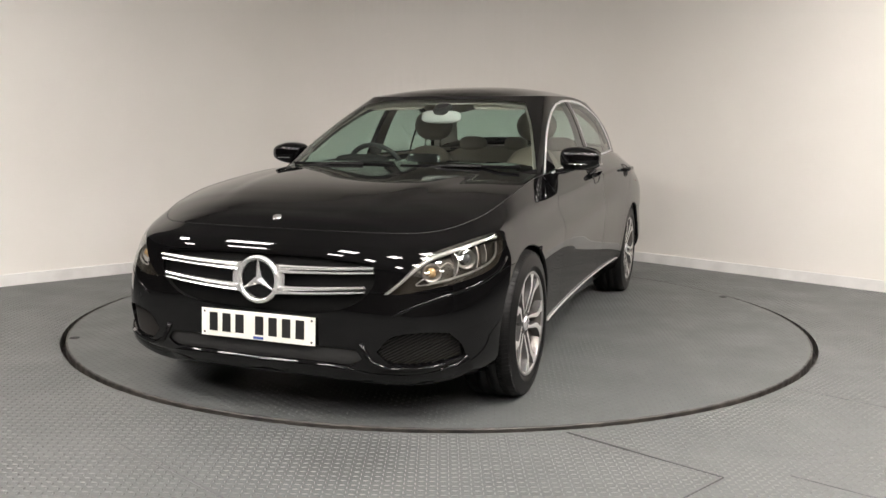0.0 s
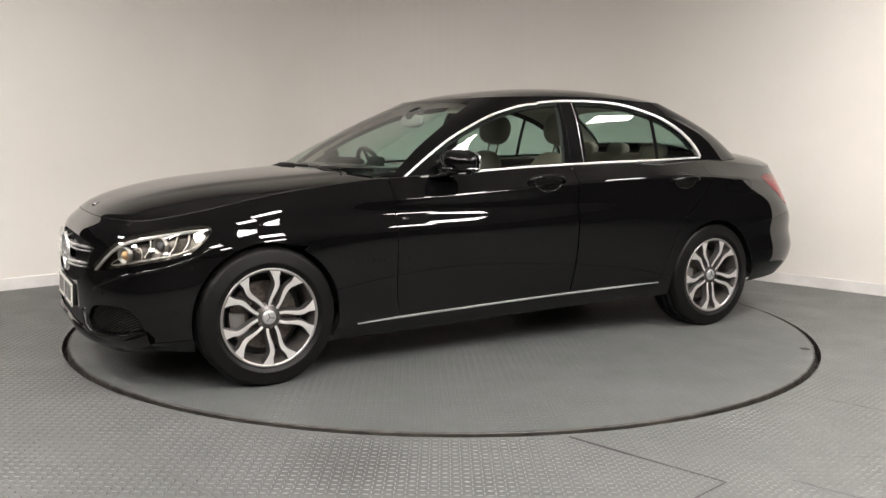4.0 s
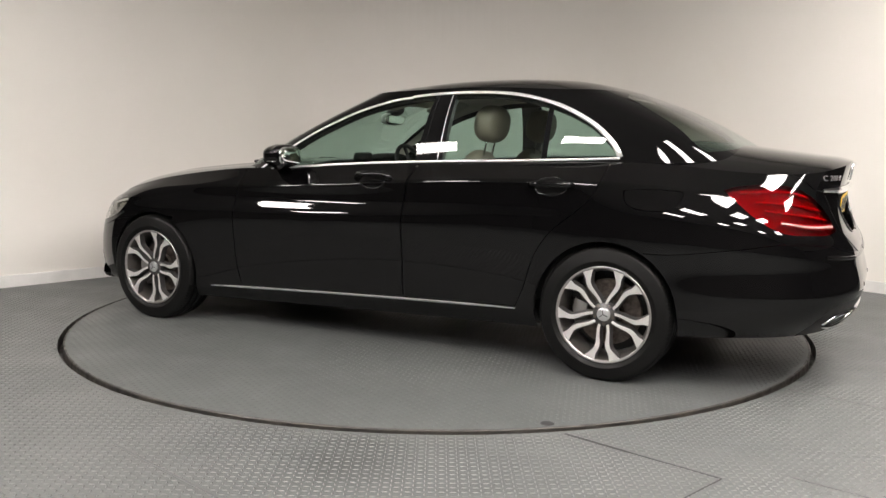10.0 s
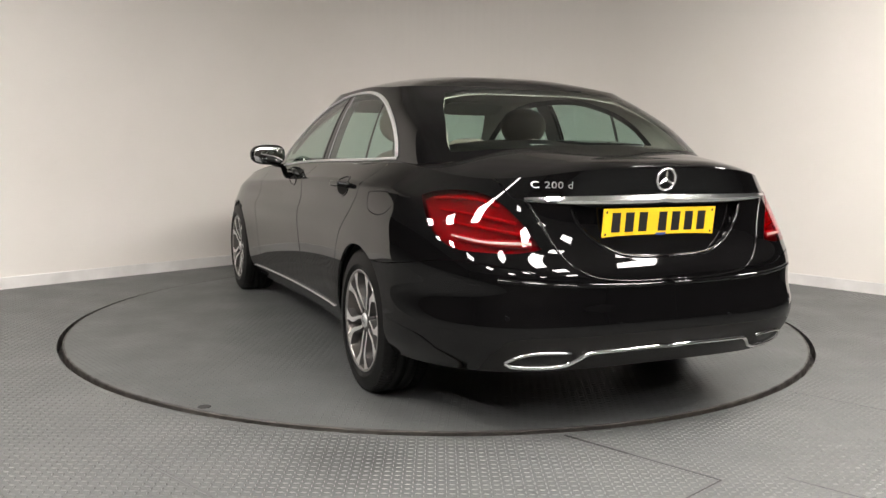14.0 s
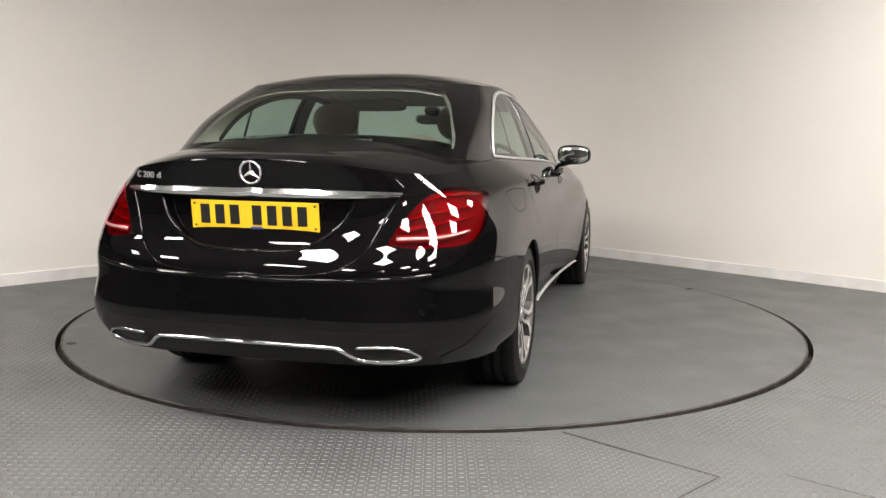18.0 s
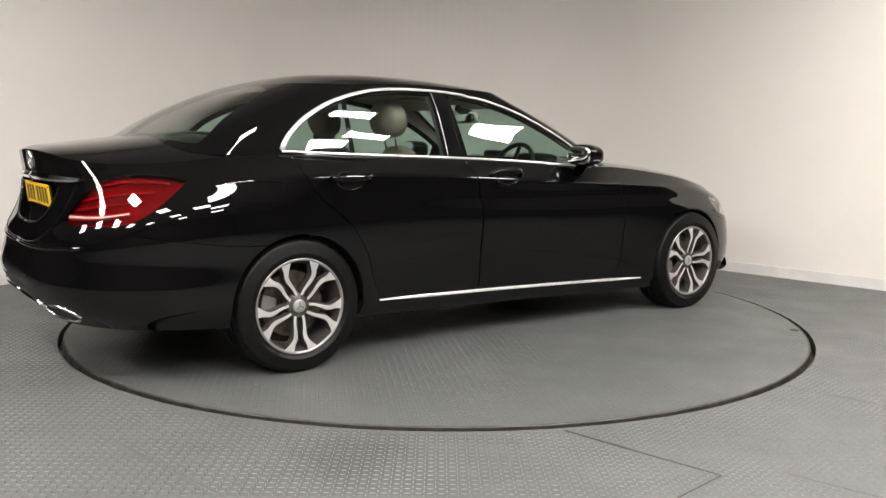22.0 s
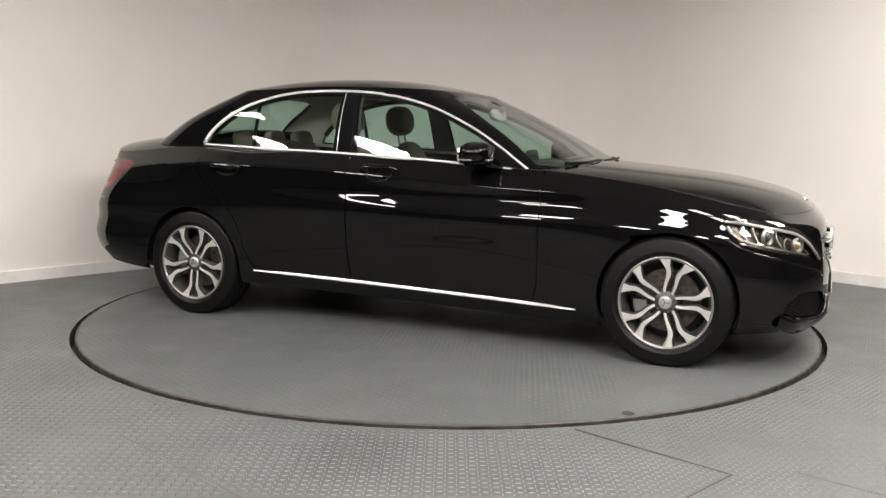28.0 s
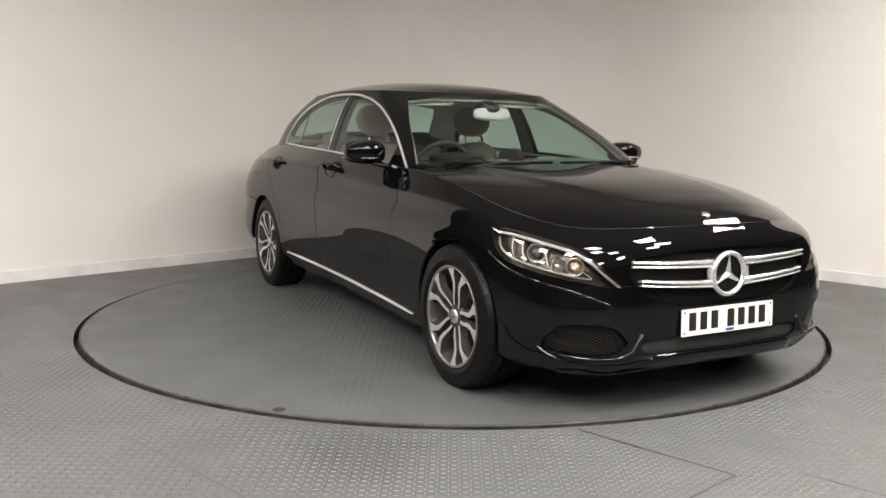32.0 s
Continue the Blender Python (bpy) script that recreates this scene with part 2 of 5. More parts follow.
PLAN = wall_plan()
extrude_plan("wall_north", PLAN, FLOOR_Z, CEILING_Z, 0.15, WALL, "cream painted wall with a rounded corner", "wall")
inner = []
for i, p in enumerate(PLAN):
    d = (PLAN[min(i + 1, len(PLAN) - 1)] - PLAN[max(i - 1, 0)]).normalized()
    inner.append(p + Vector((d.y, -d.x, 0)) * 0.018)
extrude_plan("baseboard", inner, FLOOR_Z, 0.080, 0.017, SKIRTING, "white painted skirting board along the wall", "skirting")

bm = bmesh.new()
steps = 128
ring = [bm.verts.new((2.236 * math.cos(2 * math.pi * i / steps), 2.236 * math.sin(2 * math.pi * i / steps), FLOOR_Z)) for i in range(steps)]
far = [bm.verts.new((14 * math.cos(2 * math.pi * i / steps), 14 * math.sin(2 * math.pi * i / steps), FLOOR_Z)) for i in range(steps)]
for i in range(steps):
    bm.faces.new((ring[i], far[i], far[(i + 1) % steps], ring[(i + 1) % steps]))
tagged(part("floor", bm, TREAD), "grey painted steel tread plate floor", "floor", kind="structure")

bm = bmesh.new()
lathe(bm, [(2.236, FLOOR_Z), (2.236, -0.075), (0.0, -0.075)], 128)
bmesh.ops.transform(bm, matrix=Matrix.Rotation(math.pi / 2, 4, "X"), verts=bm.verts)
tagged(part("turntable_pit", bm, RIM_STEEL), "dark steel pit round the turntable", "pit", kind="structure")

turntable = tagged(new("turntable"), "round grey car turntable set flush in the floor", "turntable")
bm = bmesh.new()
lathe(bm, [(0.0, 0.0), (2.197, 0.0), (2.197, -0.05)], 160)
bmesh.ops.transform(bm, matrix=Matrix.Rotation(math.pi / 2, 4, "X"), verts=bm.verts)
bmesh.ops.recalc_face_normals(bm, faces=bm.faces)
part("deck", bm, SMOOTH_FLOOR, turntable, "worn grey painted deck")
bm = bmesh.new()
lathe(bm, [(2.197, 0.001), (2.204, 0.001), (2.208, -0.003), (2.208, -0.05), (2.197, -0.05)], 160, closed=True)
bmesh.ops.transform(bm, matrix=Matrix.Rotation(math.pi / 2, 4, "X"), verts=bm.verts)
bmesh.ops.recalc_face_normals(bm, faces=bm.faces)
part("edge_ring", bm, RIM_STEEL, turntable, "dark steel edge")

# ceiling and the plain hall that closes the place behind the camera
bm = bmesh.new()
box(bm, -14, -14, CEILING_Z, 14, 14, CEILING_Z + 0.1)
tagged(part("ceiling", bm, CEIL), "plain pale ceiling", "ceiling", kind="structure")
U, V_ = Vector((math.sqrt(0.5), math.sqrt(0.5), 0)), Vector((-math.sqrt(0.5), math.sqrt(0.5), 0))
HALL = 9.7
for name, m in (("wall_south", pose(0, -HALL, 0)), ("wall_west", pose(-HALL, 0, 0, 0, 0, 90)), ("wall_east", pose(HALL, 0, 0, 0, 0, 90)), ("wall_far", pose(0, HALL, 0))):
    bm = bmesh.new()
    box(bm, -HALL + 0.1, -0.1, FLOOR_Z, HALL - 0.1, 0.1, CEILING_Z, 0, m)
    tagged(part(name, bm, BACK_WALL), "plain dark hall wall", "wall", kind="structure")


def ceiling_panel(m):
    ob = tagged(new("ceiling_light"), "square white ceiling light panel, lit", "ceiling light", "ceiling light panels")
    bm = bmesh.new()
    box(bm, -0.28, -0.28, -0.012, 0.28, 0.28, -0.004)
    part("diffuser", bm, GLOW, ob, "lit white diffuser")
    bm = bmesh.new()
    for x0, y0, x1, y1 in ((-0.3, -0.3, 0.3, -0.28), (-0.3, 0.28, 0.3, 0.3), (-0.3, -0.28, -0.28, 0.28), (0.28, -0.28, 0.3, 0.28)):
        box(bm, x0, y0, -0.02, x1, y1, 0.0, 0.002)
    part("frame", bm, SKIRTING, ob, "white metal frame")
    ob.matrix_basis = m
    return ob


first = None
for a, b in PANELS:
    p = U * a + V_ * b
    m = pose(p.x, p.y, CEILING_Z - 0.002, 0, 0, 45)
    first = copy_thing(first, m) if first else ceiling_panel(m)


# ---- the car: its surfaces (x forward, y left, z up, origin on the ground between the axles) ----
from mathutils.geometry import delaunay_2d_cdt

AXLE_F, AXLE_R, HUB_Z, TYRE_R = 1.425, -1.425, 0.318, 0.322
ARCH_R = 0.347


class Shell:
    """A half shell: rings stacked upwards. Each ring runs from the middle of the front (s = 0) round the side to the middle of the rear (s = 1)."""

    def __init__(self, rings, sa=0.3, sb=0.7, crease=None):
        self.rings, self.sa, self.sb, self.crease = rings, sa, sb, crease

    def ring(self, k, s):
        f, xf, nf, r, xr, nr, zk, wk = self.rings[k]
        s = np.clip(np.asarray(s, float), 0, 1)
        a = np.clip(s / self.sa, 0, 1) * math.pi / 2
        b = np.clip((1 - s) / (1 - self.sb), 0, 1) * math.pi / 2
        m = np.clip((s - self.sa) / (self.sb - self.sa), 0, 1)
        x = xf + (xr - xf) * m
        x = np.where(s < self.sa, xf + (f - xf) * np.cos(a) ** (2 / nf), x)
        x = np.where(s > self.sb, xr + (r - xr) * np.cos(b) ** (2 / nr), x)
        e = np.where(s < self.sa, np.sin(a) ** (2 / nf), 1.0)
        e = np.where(s > self.sb, np.sin(b) ** (2 / nr), e)
        return np.stack([x, spline(wk, x) * e, spline(zk, x)], -1)

    def at(self, s, v):
        """Points for arrays of s in 0..1 and v in 0..1."""
        s, v = np.broadcast_arrays(np.asarray(s, float), np.asarray(v, float))
        n = len(self.rings)
        p = np.stack([self.ring(k, s) for k in range(n)])
        t = np.clip(v, 0, 1) * (n - 1)
        i = np.clip(t.astype(int), 0, n - 2)
        t = (t - i)[..., None]
        g = lambda j: np.take_along_axis(p, np.clip(j, 0, n - 1)[None, ..., None].repeat(3, -1), 0)[0]
        p0, p1, p2, p3 = g(i - 1), g(i), g(i + 1), g(i + 2)
        lo, hi = (i == 0)[..., None], (i == n - 2)[..., None]
        m1 = np.where(lo, p2 - p1, (p2 - p0) / 2)
        m2 = np.where(hi, p2 - p1, (p3 - p1) / 2)
        if self.crease:
            k, w, x0, x1, x2, x3 = self.crease
            x = p1[..., :1]
            w = w * np.clip((x - x0) / (x1 - x0), 0, 1) * np.clip((x3 - x) / (x3 - x2), 0, 1)
            m1 = np.where((i == k)[..., None], m1 + w * (p2 - p1 - m1), m1)
            m2 = np.where((i == k - 1)[..., None], m2 + w * (p2 - p1 - m2), m2)
        return p1 * (1 + 2 * t) * (1 - t) ** 2 + m1 * t * (1 - t) ** 2 + p2 * t * t * (3 - 2 * t) + m2 * t * t * (t - 1)

    def normal(self, s, v):
        e = 2e-3
        ds = self.at(np.clip(s + e, 0.0008, 0.9992), v) - self.at(np.clip(s - e, 0.0008, 0.9992), v)
        dv = self.at(s, np.clip(v + e, 0, 1)) - self.at(s, np.clip(v - e, 0, 1))
        n = np.cross(ds, dv)
        n /= np.linalg.norm(n, axis=-1, keepdims=True) + 1e-12
        return n

    def find(self, pts, axes):
        """The (s, v) at which the shell shows the points (two coordinates each), seen along the third axis."""
        if not hasattr(self, "table"):
            ss, vv = np.meshgrid(np.linspace(0, 1, 401), np.linspace(0, 1, 81), indexing="ij")
            self.table = (ss.ravel(), vv.ravel(), self.at(ss, vv).reshape(-1, 3))
        ss, vv, pp = self.table
        if axes == "xyz":
            return self.nearest(pts)
        axes, lo, hi = axes[:2], *{"xz": (0.0, 1.0), "yzf": (0.0, self.sa), "yzr": (self.sb, 1.0)}[axes]
        ix = ["xyz".index(c) for c in axes]
        ok = (ss >= lo) & (ss <= hi)
        ss, vv, pp = ss[ok], vv[ok], pp[ok][:, ix]
        pts = np.asarray(pts, float)
        j = np.array([np.argmin(((pp - q) ** 2).sum(1)) for q in pts])
        s, v = ss[j].copy(), vv[j].copy()
        for _ in range(8):
            e = 1e-4
            f0 = self.at(s, v)[:, ix]
            a = (self.at(s + e, v)[:, ix] - f0) / e
            b = (self.at(s, v + e)[:, ix] - f0) / e
            d = pts - f0
            det = a[:, 0] * b[:, 1] - a[:, 1] * b[:, 0]
            det = np.where(np.abs(det) < 1e-6, 1e-6, det)
            s = np.clip(s + np.clip((d[:, 0] * b[:, 1] - d[:, 1] * b[:, 0]) / det, -0.02, 0.02), 0.0, 1.0)
            v = np.clip(v + np.clip((a[:, 0] * d[:, 1] - a[:, 1] * d[:, 0]) / det, -0.05, 0.05), 0.0, 1.0)
        return np.stack([s, v], -1)


def _nearest(self, pts):
    """The (s, v) of the places on the shell nearest to points in space."""
    ss, vv, pp = self.table
    pts = np.asarray(pts, float)
    j = np.array([np.argmin(((pp - q) ** 2).sum(1)) for q in pts])
    s, v = ss[j].copy(), vv[j].copy()
    for _ in range(10):
        e = 1e-4
        f0 = self.at(s, v)
        a, b, d = (self.at(s + e, v) - f0) / e, (self.at(s, v + e) - f0) / e, pts - f0
        aa, ab, bb, ad, bd = ((p * q).sum(1) for p, q in ((a, a), (a, b), (b, b), (a, d), (b, d)))
        det = aa * bb - ab * ab + 1e-12
        s = np.clip(s + np.clip((ad * bb - bd * ab) / det, -0.02, 0.02), 0, 1)
        v = np.clip(v + np.clip((bd * aa - ad * ab) / det, -0.05, 0.05), 0, 1)
    return np.stack([s, v], -1)


Shell.nearest = _nearest


def curve(pts, step=0.02, closed=False):
    """Catmull-Rom through 2D or 3D points, evenly filled."""
    p = [np.array(q, float) for q in pts]
    n = len(p)
    out = []
    for i in range(n if closed else n - 1):
        a, b, c, d = (p[(i - 1) % n] if closed or i > 0 else 2 * p[0] - p[1], p[i], p[(i + 1) % n],
                      p[(i + 2) % n] if closed or i + 2 < n else 2 * p[-1] - p[-2])
        k = max(1, int(np.linalg.norm(c - b) / step))
        for j in range(k):
            t = j / k
            out.append(0.5 * (2 * b + (c - a) * t + (2 * a - 5 * b + 4 * c - d) * t * t + (3 * b - a - 3 * c + d) * t ** 3))
    if not closed:
        out.append(p[-1])
    return np.array(out)


def poly(*runs, step=0.02):
    """A closed outline from runs of points: each run is smooth, the joints between them are corners."""
    out = []
    for i, r in enumerate(runs):
        c = curve(r, step)
        nxt = np.array(runs[(i + 1) % len(runs)][0], float)
        out.extend(c)
        gap = np.linalg.norm(nxt - c[-1])
        k = int(gap / step)
        for j in range(1, k):
            out.append(c[-1] + (nxt - c[-1]) * j / k)
        if gap < 1e-6:
            out.pop()
    return np.array(out)


def grow(p, d):
    """Offset a closed outline outwards by d."""
    area = np.sum(p[:, 0] * np.roll(p[:, 1], -1) - np.roll(p[:, 0], -1) * p[:, 1])
    t = np.roll(p, -1, 0) - np.roll(p, 1, 0)
    t /= np.linalg.norm(t, axis=1, keepdims=True) + 1e-12
    return p + np.stack([t[:, 1], -t[:, 0]], -1) * (d if area > 0 else -d)


def inside(pts, loop):
    x, y = pts[:, 0], pts[:, 1]
    hit = np.zeros(len(pts), bool)
    for (x0, y0), (x1, y1) in zip(loop, np.roll(loop, -1, 0)):
        cross = (y0 > y) != (y1 > y)
        if cross.any():
            hit ^= cross & (x < (x1 - x0) * (y - y0) / (y1 - y0 + 1e-15) + x0)
    return hit


def panels(shell, grid_s, grid_v, outlines, rest, scale=(5.6, 0.9)):
    """Cut a half shell along outlines. outlines: (name, loop, axes, gap) by priority; gap: half the shut line, 0 for none.
    Gives name -> (points, triangles, normals); what lies in a shut line is left out."""
    sc = np.array(scale)
    loops = []
    for name, loop, axes, gap in outlines:
        if gap:
            loops.append((name, shell.find(grow(loop, -gap), axes) * sc))
            loops.append(("shut", shell.find(grow(loop, gap), axes) * sc))
        else:
            loops.append((name, shell.find(loop, axes) * sc))
    gs, gv = np.meshgrid(grid_s, grid_v, indexing="ij")
    pts = [np.stack([gs.ravel(), gv.ravel()], -1) * sc]
    edges, n = [], len(pts[0])
    for _, lp in loops:
        k = len(lp)
        pts.append(lp)
        edges += [(n + i, n + (i + 1) % k) for i in range(k)]
        n += k
    pts = np.concatenate(pts)
    co, _, tris, _, _, _ = delaunay_2d_cdt([Vector(p) for p in pts.tolist()], edges, [], 0, 1e-5)
    co = np.array([tuple(c) for c in co])
    tris = np.array([t for t in tris if len(t) == 3])
    mid = co[tris].mean(1)
    left = np.ones(len(tris), bool)
    out = {}
    for name, lp in loops:
        got = left & inside(mid, lp)
        left &= ~got
        if name != "shut":
            out.setdefault(name, []).append(tris[got])
    out[rest] = [tris[left]]
    s, v = np.clip(co[:, 0] / sc[0], 0, 1), np.clip(co[:, 1] / sc[1], 0, 1)
    p, nm = shell.at(s, v), shell.normal(s, v)
    done = {}
    for name, ts in out.items():
        t = np.concatenate(ts)
        if not len(t):
            continue
        a = p[t]
        area = np.linalg.norm(np.cross(a[:, 1] - a[:, 0], a[:, 2] - a[:, 0]), axis=1)
        t = t[area > 1e-9]
        used, inv = np.unique(t.ravel(), return_inverse=True)
        done[name] = (p[used], inv.reshape(-1, 3), nm[used])
    return done


def shell_part(name, pieces, mat, parent, label="", sides=(1,), offset=0.0):
    """One mesh object from cut pieces, on the left side (1), the right side (-1) or both."""
    vs, fs, ns = [], [], []
    for side in sides:
        for p, t, nm in pieces:
            k = sum(len(a) for a in vs)
            flip = np.array([1, side, 1])
            q, m = (p + nm * offset) * flip, nm * flip
            tri = t if side > 0 else t[:, ::-1]
            a = q[tri]
            wrong = (np.cross(a[:, 1] - a[:, 0], a[:, 2] - a[:, 0]) * m[tri].mean(1)).sum(1) < 0
            tri = np.where(wrong[:, None], tri[:, ::-1], tri)
            vs.append(q), fs.append(tri + k), ns.append(m)
    me = bpy.data.meshes.new(name)
    me.from_pydata(np.concatenate(vs).tolist(), [], np.concatenate(fs).tolist())
    me.materials.append(mat)
    me.polygons.foreach_set("use_smooth", [True] * len(me.polygons))
    me.normals_split_custom_set_from_vertices(np.concatenate(ns).tolist())
    ob = new(name, me)
    ob.parent = parent
    return tagged(ob, label)


def sweep(bm, path, ups, profile, closed=False, cap=True):
    """Run a small closed profile (across, up) along a path whose up directions are given."""
    n = len(path)
    rows = []
    for i in range(n):
        a = path[(i - 1) % n if closed else max(i - 1, 0)]
        b = path[(i + 1) % n if closed else min(i + 1, n - 1)]
        d = np.asarray(b) - np.asarray(a)
        d /= np.linalg.norm(d) + 1e-12
        u = ups[i] - d * np.dot(ups[i], d)
        u /= np.linalg.norm(u) + 1e-12
        side = np.cross(d, u)
        w = profile(i / max(n - 1, 1)) if callable(profile) else profile
        rows.append([tuple(path[i] + side * a + u * h) for a, h in w])
    vs = loft(bm, rows, close_u=True, close_v=closed)
    if cap and not closed:
        bm.faces.new(vs[0][::-1])
        bm.faces.new(vs[-1])
    bmesh.ops.recalc_face_normals(bm, faces=bm.faces)
    return vs


def on_shell(shell, pts, axes, lift=0.0):
    """Points and normals on the shell for 2D points."""
    sv = shell.find(pts, axes)
    p, nm = shell.at(sv[:, 0], sv[:, 1]), shell.normal(sv[:, 0], sv[:, 1])
    return p + nm * lift, nm


def mirrored(bm):
    for v in bm.verts:
        v.co.y = -v.co.y
    bmesh.ops.reverse_faces(bm, faces=bm.faces)
    return bm


def oval(w, h, n=8):
    return [(w / 2 * math.cos(2 * math.pi * i / n), h / 2 * math.sin(2 * math.pi * i / n)) for i in range(n)]


# height of the belt, from the front of the bonnet over the doors to the tail
BELT = [(2.08, 0.757), (1.95, 0.752), (1.72, 0.795), (1.42, 0.860), (1.12, 0.905), (0.82, 0.936), (0.5, 0.948), (0.0, 0.975), (-0.5, 0.998),
        (-1.0, 1.014), (-1.45, 1.025), (-1.75, 1.01), (-2.0, 0.99), (-2.2, 0.985), (-2.32, 1.0), (-2.42, 1.037)]
BELT_W = [(2.1, 0.755), (1.72, 0.782), (1.42, 0.785), (1.1, 0.776), (0.85, 0.770), (0.5, 0.775), (-0.4, 0.766), (-1.0, 0.748), (-1.43, 0.728), (-1.9, 0.715), (-2.4, 0.71)]
XF, XR, NF, NR = 1.25, -1.5, 3.3, 3.75
LOWER = Shell([
    (2.09, XF, 3.7, -2.40, XR, NR, [(2.1, 0.195), (1.6, 0.17), (1.0, 0.165), (0.0, 0.185), (-1.0, 0.215), (-1.9, 0.260), (-2.4, 0.288)],
     [(2.1, 0.83), (1.4, 0.84), (0.5, 0.80), (-0.6, 0.80), (-1.4, 0.86), (-2.4, 0.83)]),
    (2.165, XF, 3.7, -2.462, XR, NR, [(2.2, 0.245), (1.6, 0.235), (1.0, 0.242), (-1.0, 0.302), (-1.8, 0.34), (-2.4, 0.365)],
     [(2.1, 0.875), (1.42, 0.895), (0.8, 0.855), (-0.8, 0.855), (-1.42, 0.900), (-2.4, 0.876)]),
    (2.165, XF, 4.0, -2.496, XR, 3.8, [(2.2, 0.34), (1.0, 0.37), (-1.0, 0.41), (-2.4, 0.455)],
     [(2.1, 0.885), (1.42, 0.904), (0.8, 0.879), (-0.8, 0.880), (-1.42, 0.904), (-2.4, 0.880)]),
    (2.165, XF, 4.0, -2.476, XR, 3.8, [(2.2, 0.45), (1.0, 0.52), (-1.0, 0.545), (-2.4, 0.56)],
     [(2.1, 0.885), (1.42, 0.907), (0.8, 0.894), (-0.8, 0.894), (-1.42, 0.905), (-2.4, 0.866)]),
    (2.155, XF, 3.85, -2.456, XR, 3.8, [(2.2, 0.55), (1.42, 0.64), (1.0, 0.67), (0.3, 0.685), (-1.0, 0.71), (-2.4, 0.65)],
     [(2.1, 0.875), (1.42, 0.900), (0.8, 0.902), (-0.8, 0.901), (-1.42, 0.906), (-2.4, 0.877)]),
    (2.145, XF, 3.7, -2.405, XR, NR, [(2.2, 0.63), (1.42, 0.735), (1.0, 0.765), (0.0, 0.79), (-1.0, 0.82), (-1.7, 0.80), (-2.4, 0.745)],
     [(2.1, 0.845), (1.42, 0.870), (0.8, 0.864), (0.2, 0.866), (-0.4, 0.878), (-0.9, 0.887), (-1.42, 0.893), (-2.4, 0.865)]),
    (2.125, XF, 3.5, -2.378, XR, NR, [(2.2, 0.69), (1.9, 0.715), (1.42, 0.80), (1.0, 0.828), (0.4, 0.855), (-0.3, 0.90), (-0.8, 0.925), (-1.4, 0.928), (-1.7, 0.912), (-2.1, 0.885), (-2.4, 0.87)],
     [(2.1, 0.815), (1.70, 0.840), (1.42, 0.843), (0.8, 0.858), (0.0, 0.870), (-0.8, 0.876), (-1.42, 0.872), (-1.9, 0.828), (-2.4, 0.79)]),
    (2.07, XF, 3.3, -2.40, XR, 3.5, BELT, BELT_W)], crease=(6, 0.95, -2.25, -1.85, 1.1, 1.6))

GREEN = Shell([
    (0.955, 0.30, 5.0, -2.00, -1.47, 3.9, [(1.03, 0.945), (0.72, 0.908), (0.5, 0.932), (0.0, 0.965), (-0.5, 0.988), (-1.0, 1.004), (-1.45, 1.016), (-1.8, 1.032), (-2.05, 1.06)],
     [(1.0, 0.788), (0.6, 0.782), (0.0, 0.770), (-0.5, 0.763), (-1.0, 0.746), (-1.43, 0.727), (-2.05, 0.675)]),
    (0.675, 0.10, 5.0, -1.765, -1.40, 3.6, [(0.8, 1.085), (0.3, 1.09), (-0.5, 1.125), (-1.2, 1.14), (-1.9, 1.205)],
     [(1.0, 0.715), (0.3, 0.714), (-0.5, 0.717), (-1.2, 0.703), (-1.9, 0.650)]),
    (0.395, -0.10, 5.0, -1.55, -1.20, 3.6, [(0.5, 1.225), (0.1, 1.235), (-0.5, 1.262), (-1.1, 1.265), (-1.7, 1.305)],
     [(1.0, 0.648), (0.0, 0.652), (-0.5, 0.660), (-1.2, 0.657), (-1.7, 0.610)]),
    (0.085, -0.30, 4.8, -1.335, -1.08, 3.4, [(0.2, 1.362), (-0.2, 1.380), (-0.7, 1.391), (-1.1, 1.375), (-1.4, 1.372)],
     [(1.0, 0.580), (-0.4, 0.580), (-1.0, 0.594), (-1.4, 0.575)])])


def cap_mesh(shell, middle, s0, s1, n, k, power=2.4, x_min=None, x_max=None):
    """The crowned top over the highest ring between two of its places, up to the middle line."""
    s = np.linspace(s0, s1, n)
    e = shell.ring(len(shell.rings) - 1, s)
    q = np.linspace(-1, 1, k)
    rows = []
    for p in e:
        c = float(spline(middle, p[0]))
        rows.append([(p[0], p[1] * a, p[2] + (c - p[2]) * (1 - abs(a) ** power)) for a in q])
    return rows


HOOD_MID = [(2.07, 0.757), (2.03, 0.79), (1.96, 0.822), (1.79, 0.868), (1.62, 0.898), (1.28, 0.935), (1.0, 0.960), (0.7, 0.985)]
DECK_MID = [(-1.7, 1.13), (-1.9, 1.108), (-2.06, 1.088), (-2.24, 1.066), (-2.36, 1.050), (-2.40, 1.037)]
ROOF_MID = [(0.085, 1.363), (0.0, 1.389), (-0.11, 1.414), (-0.28, 1.438), (-0.6, 1.455), (-0.85, 1.453), (-1.15, 1.424), (-1.26, 1.396), (-1.335, 1.371)]

car = tagged(new("car"), "black four-door saloon car with silver alloy wheels on the turntable", "car")
G = 0.0022


def circle(cx, cz, r, a0, a1, step=0.02):
    k = max(8, int(r * radians(abs(a1 - a0)) / step))
    return [(cx + r * math.cos(radians(a0 + (a1 - a0) * i / k)), cz + r * math.sin(radians(a0 + (a1 - a0) * i / k))) for i in range(k + 1)]


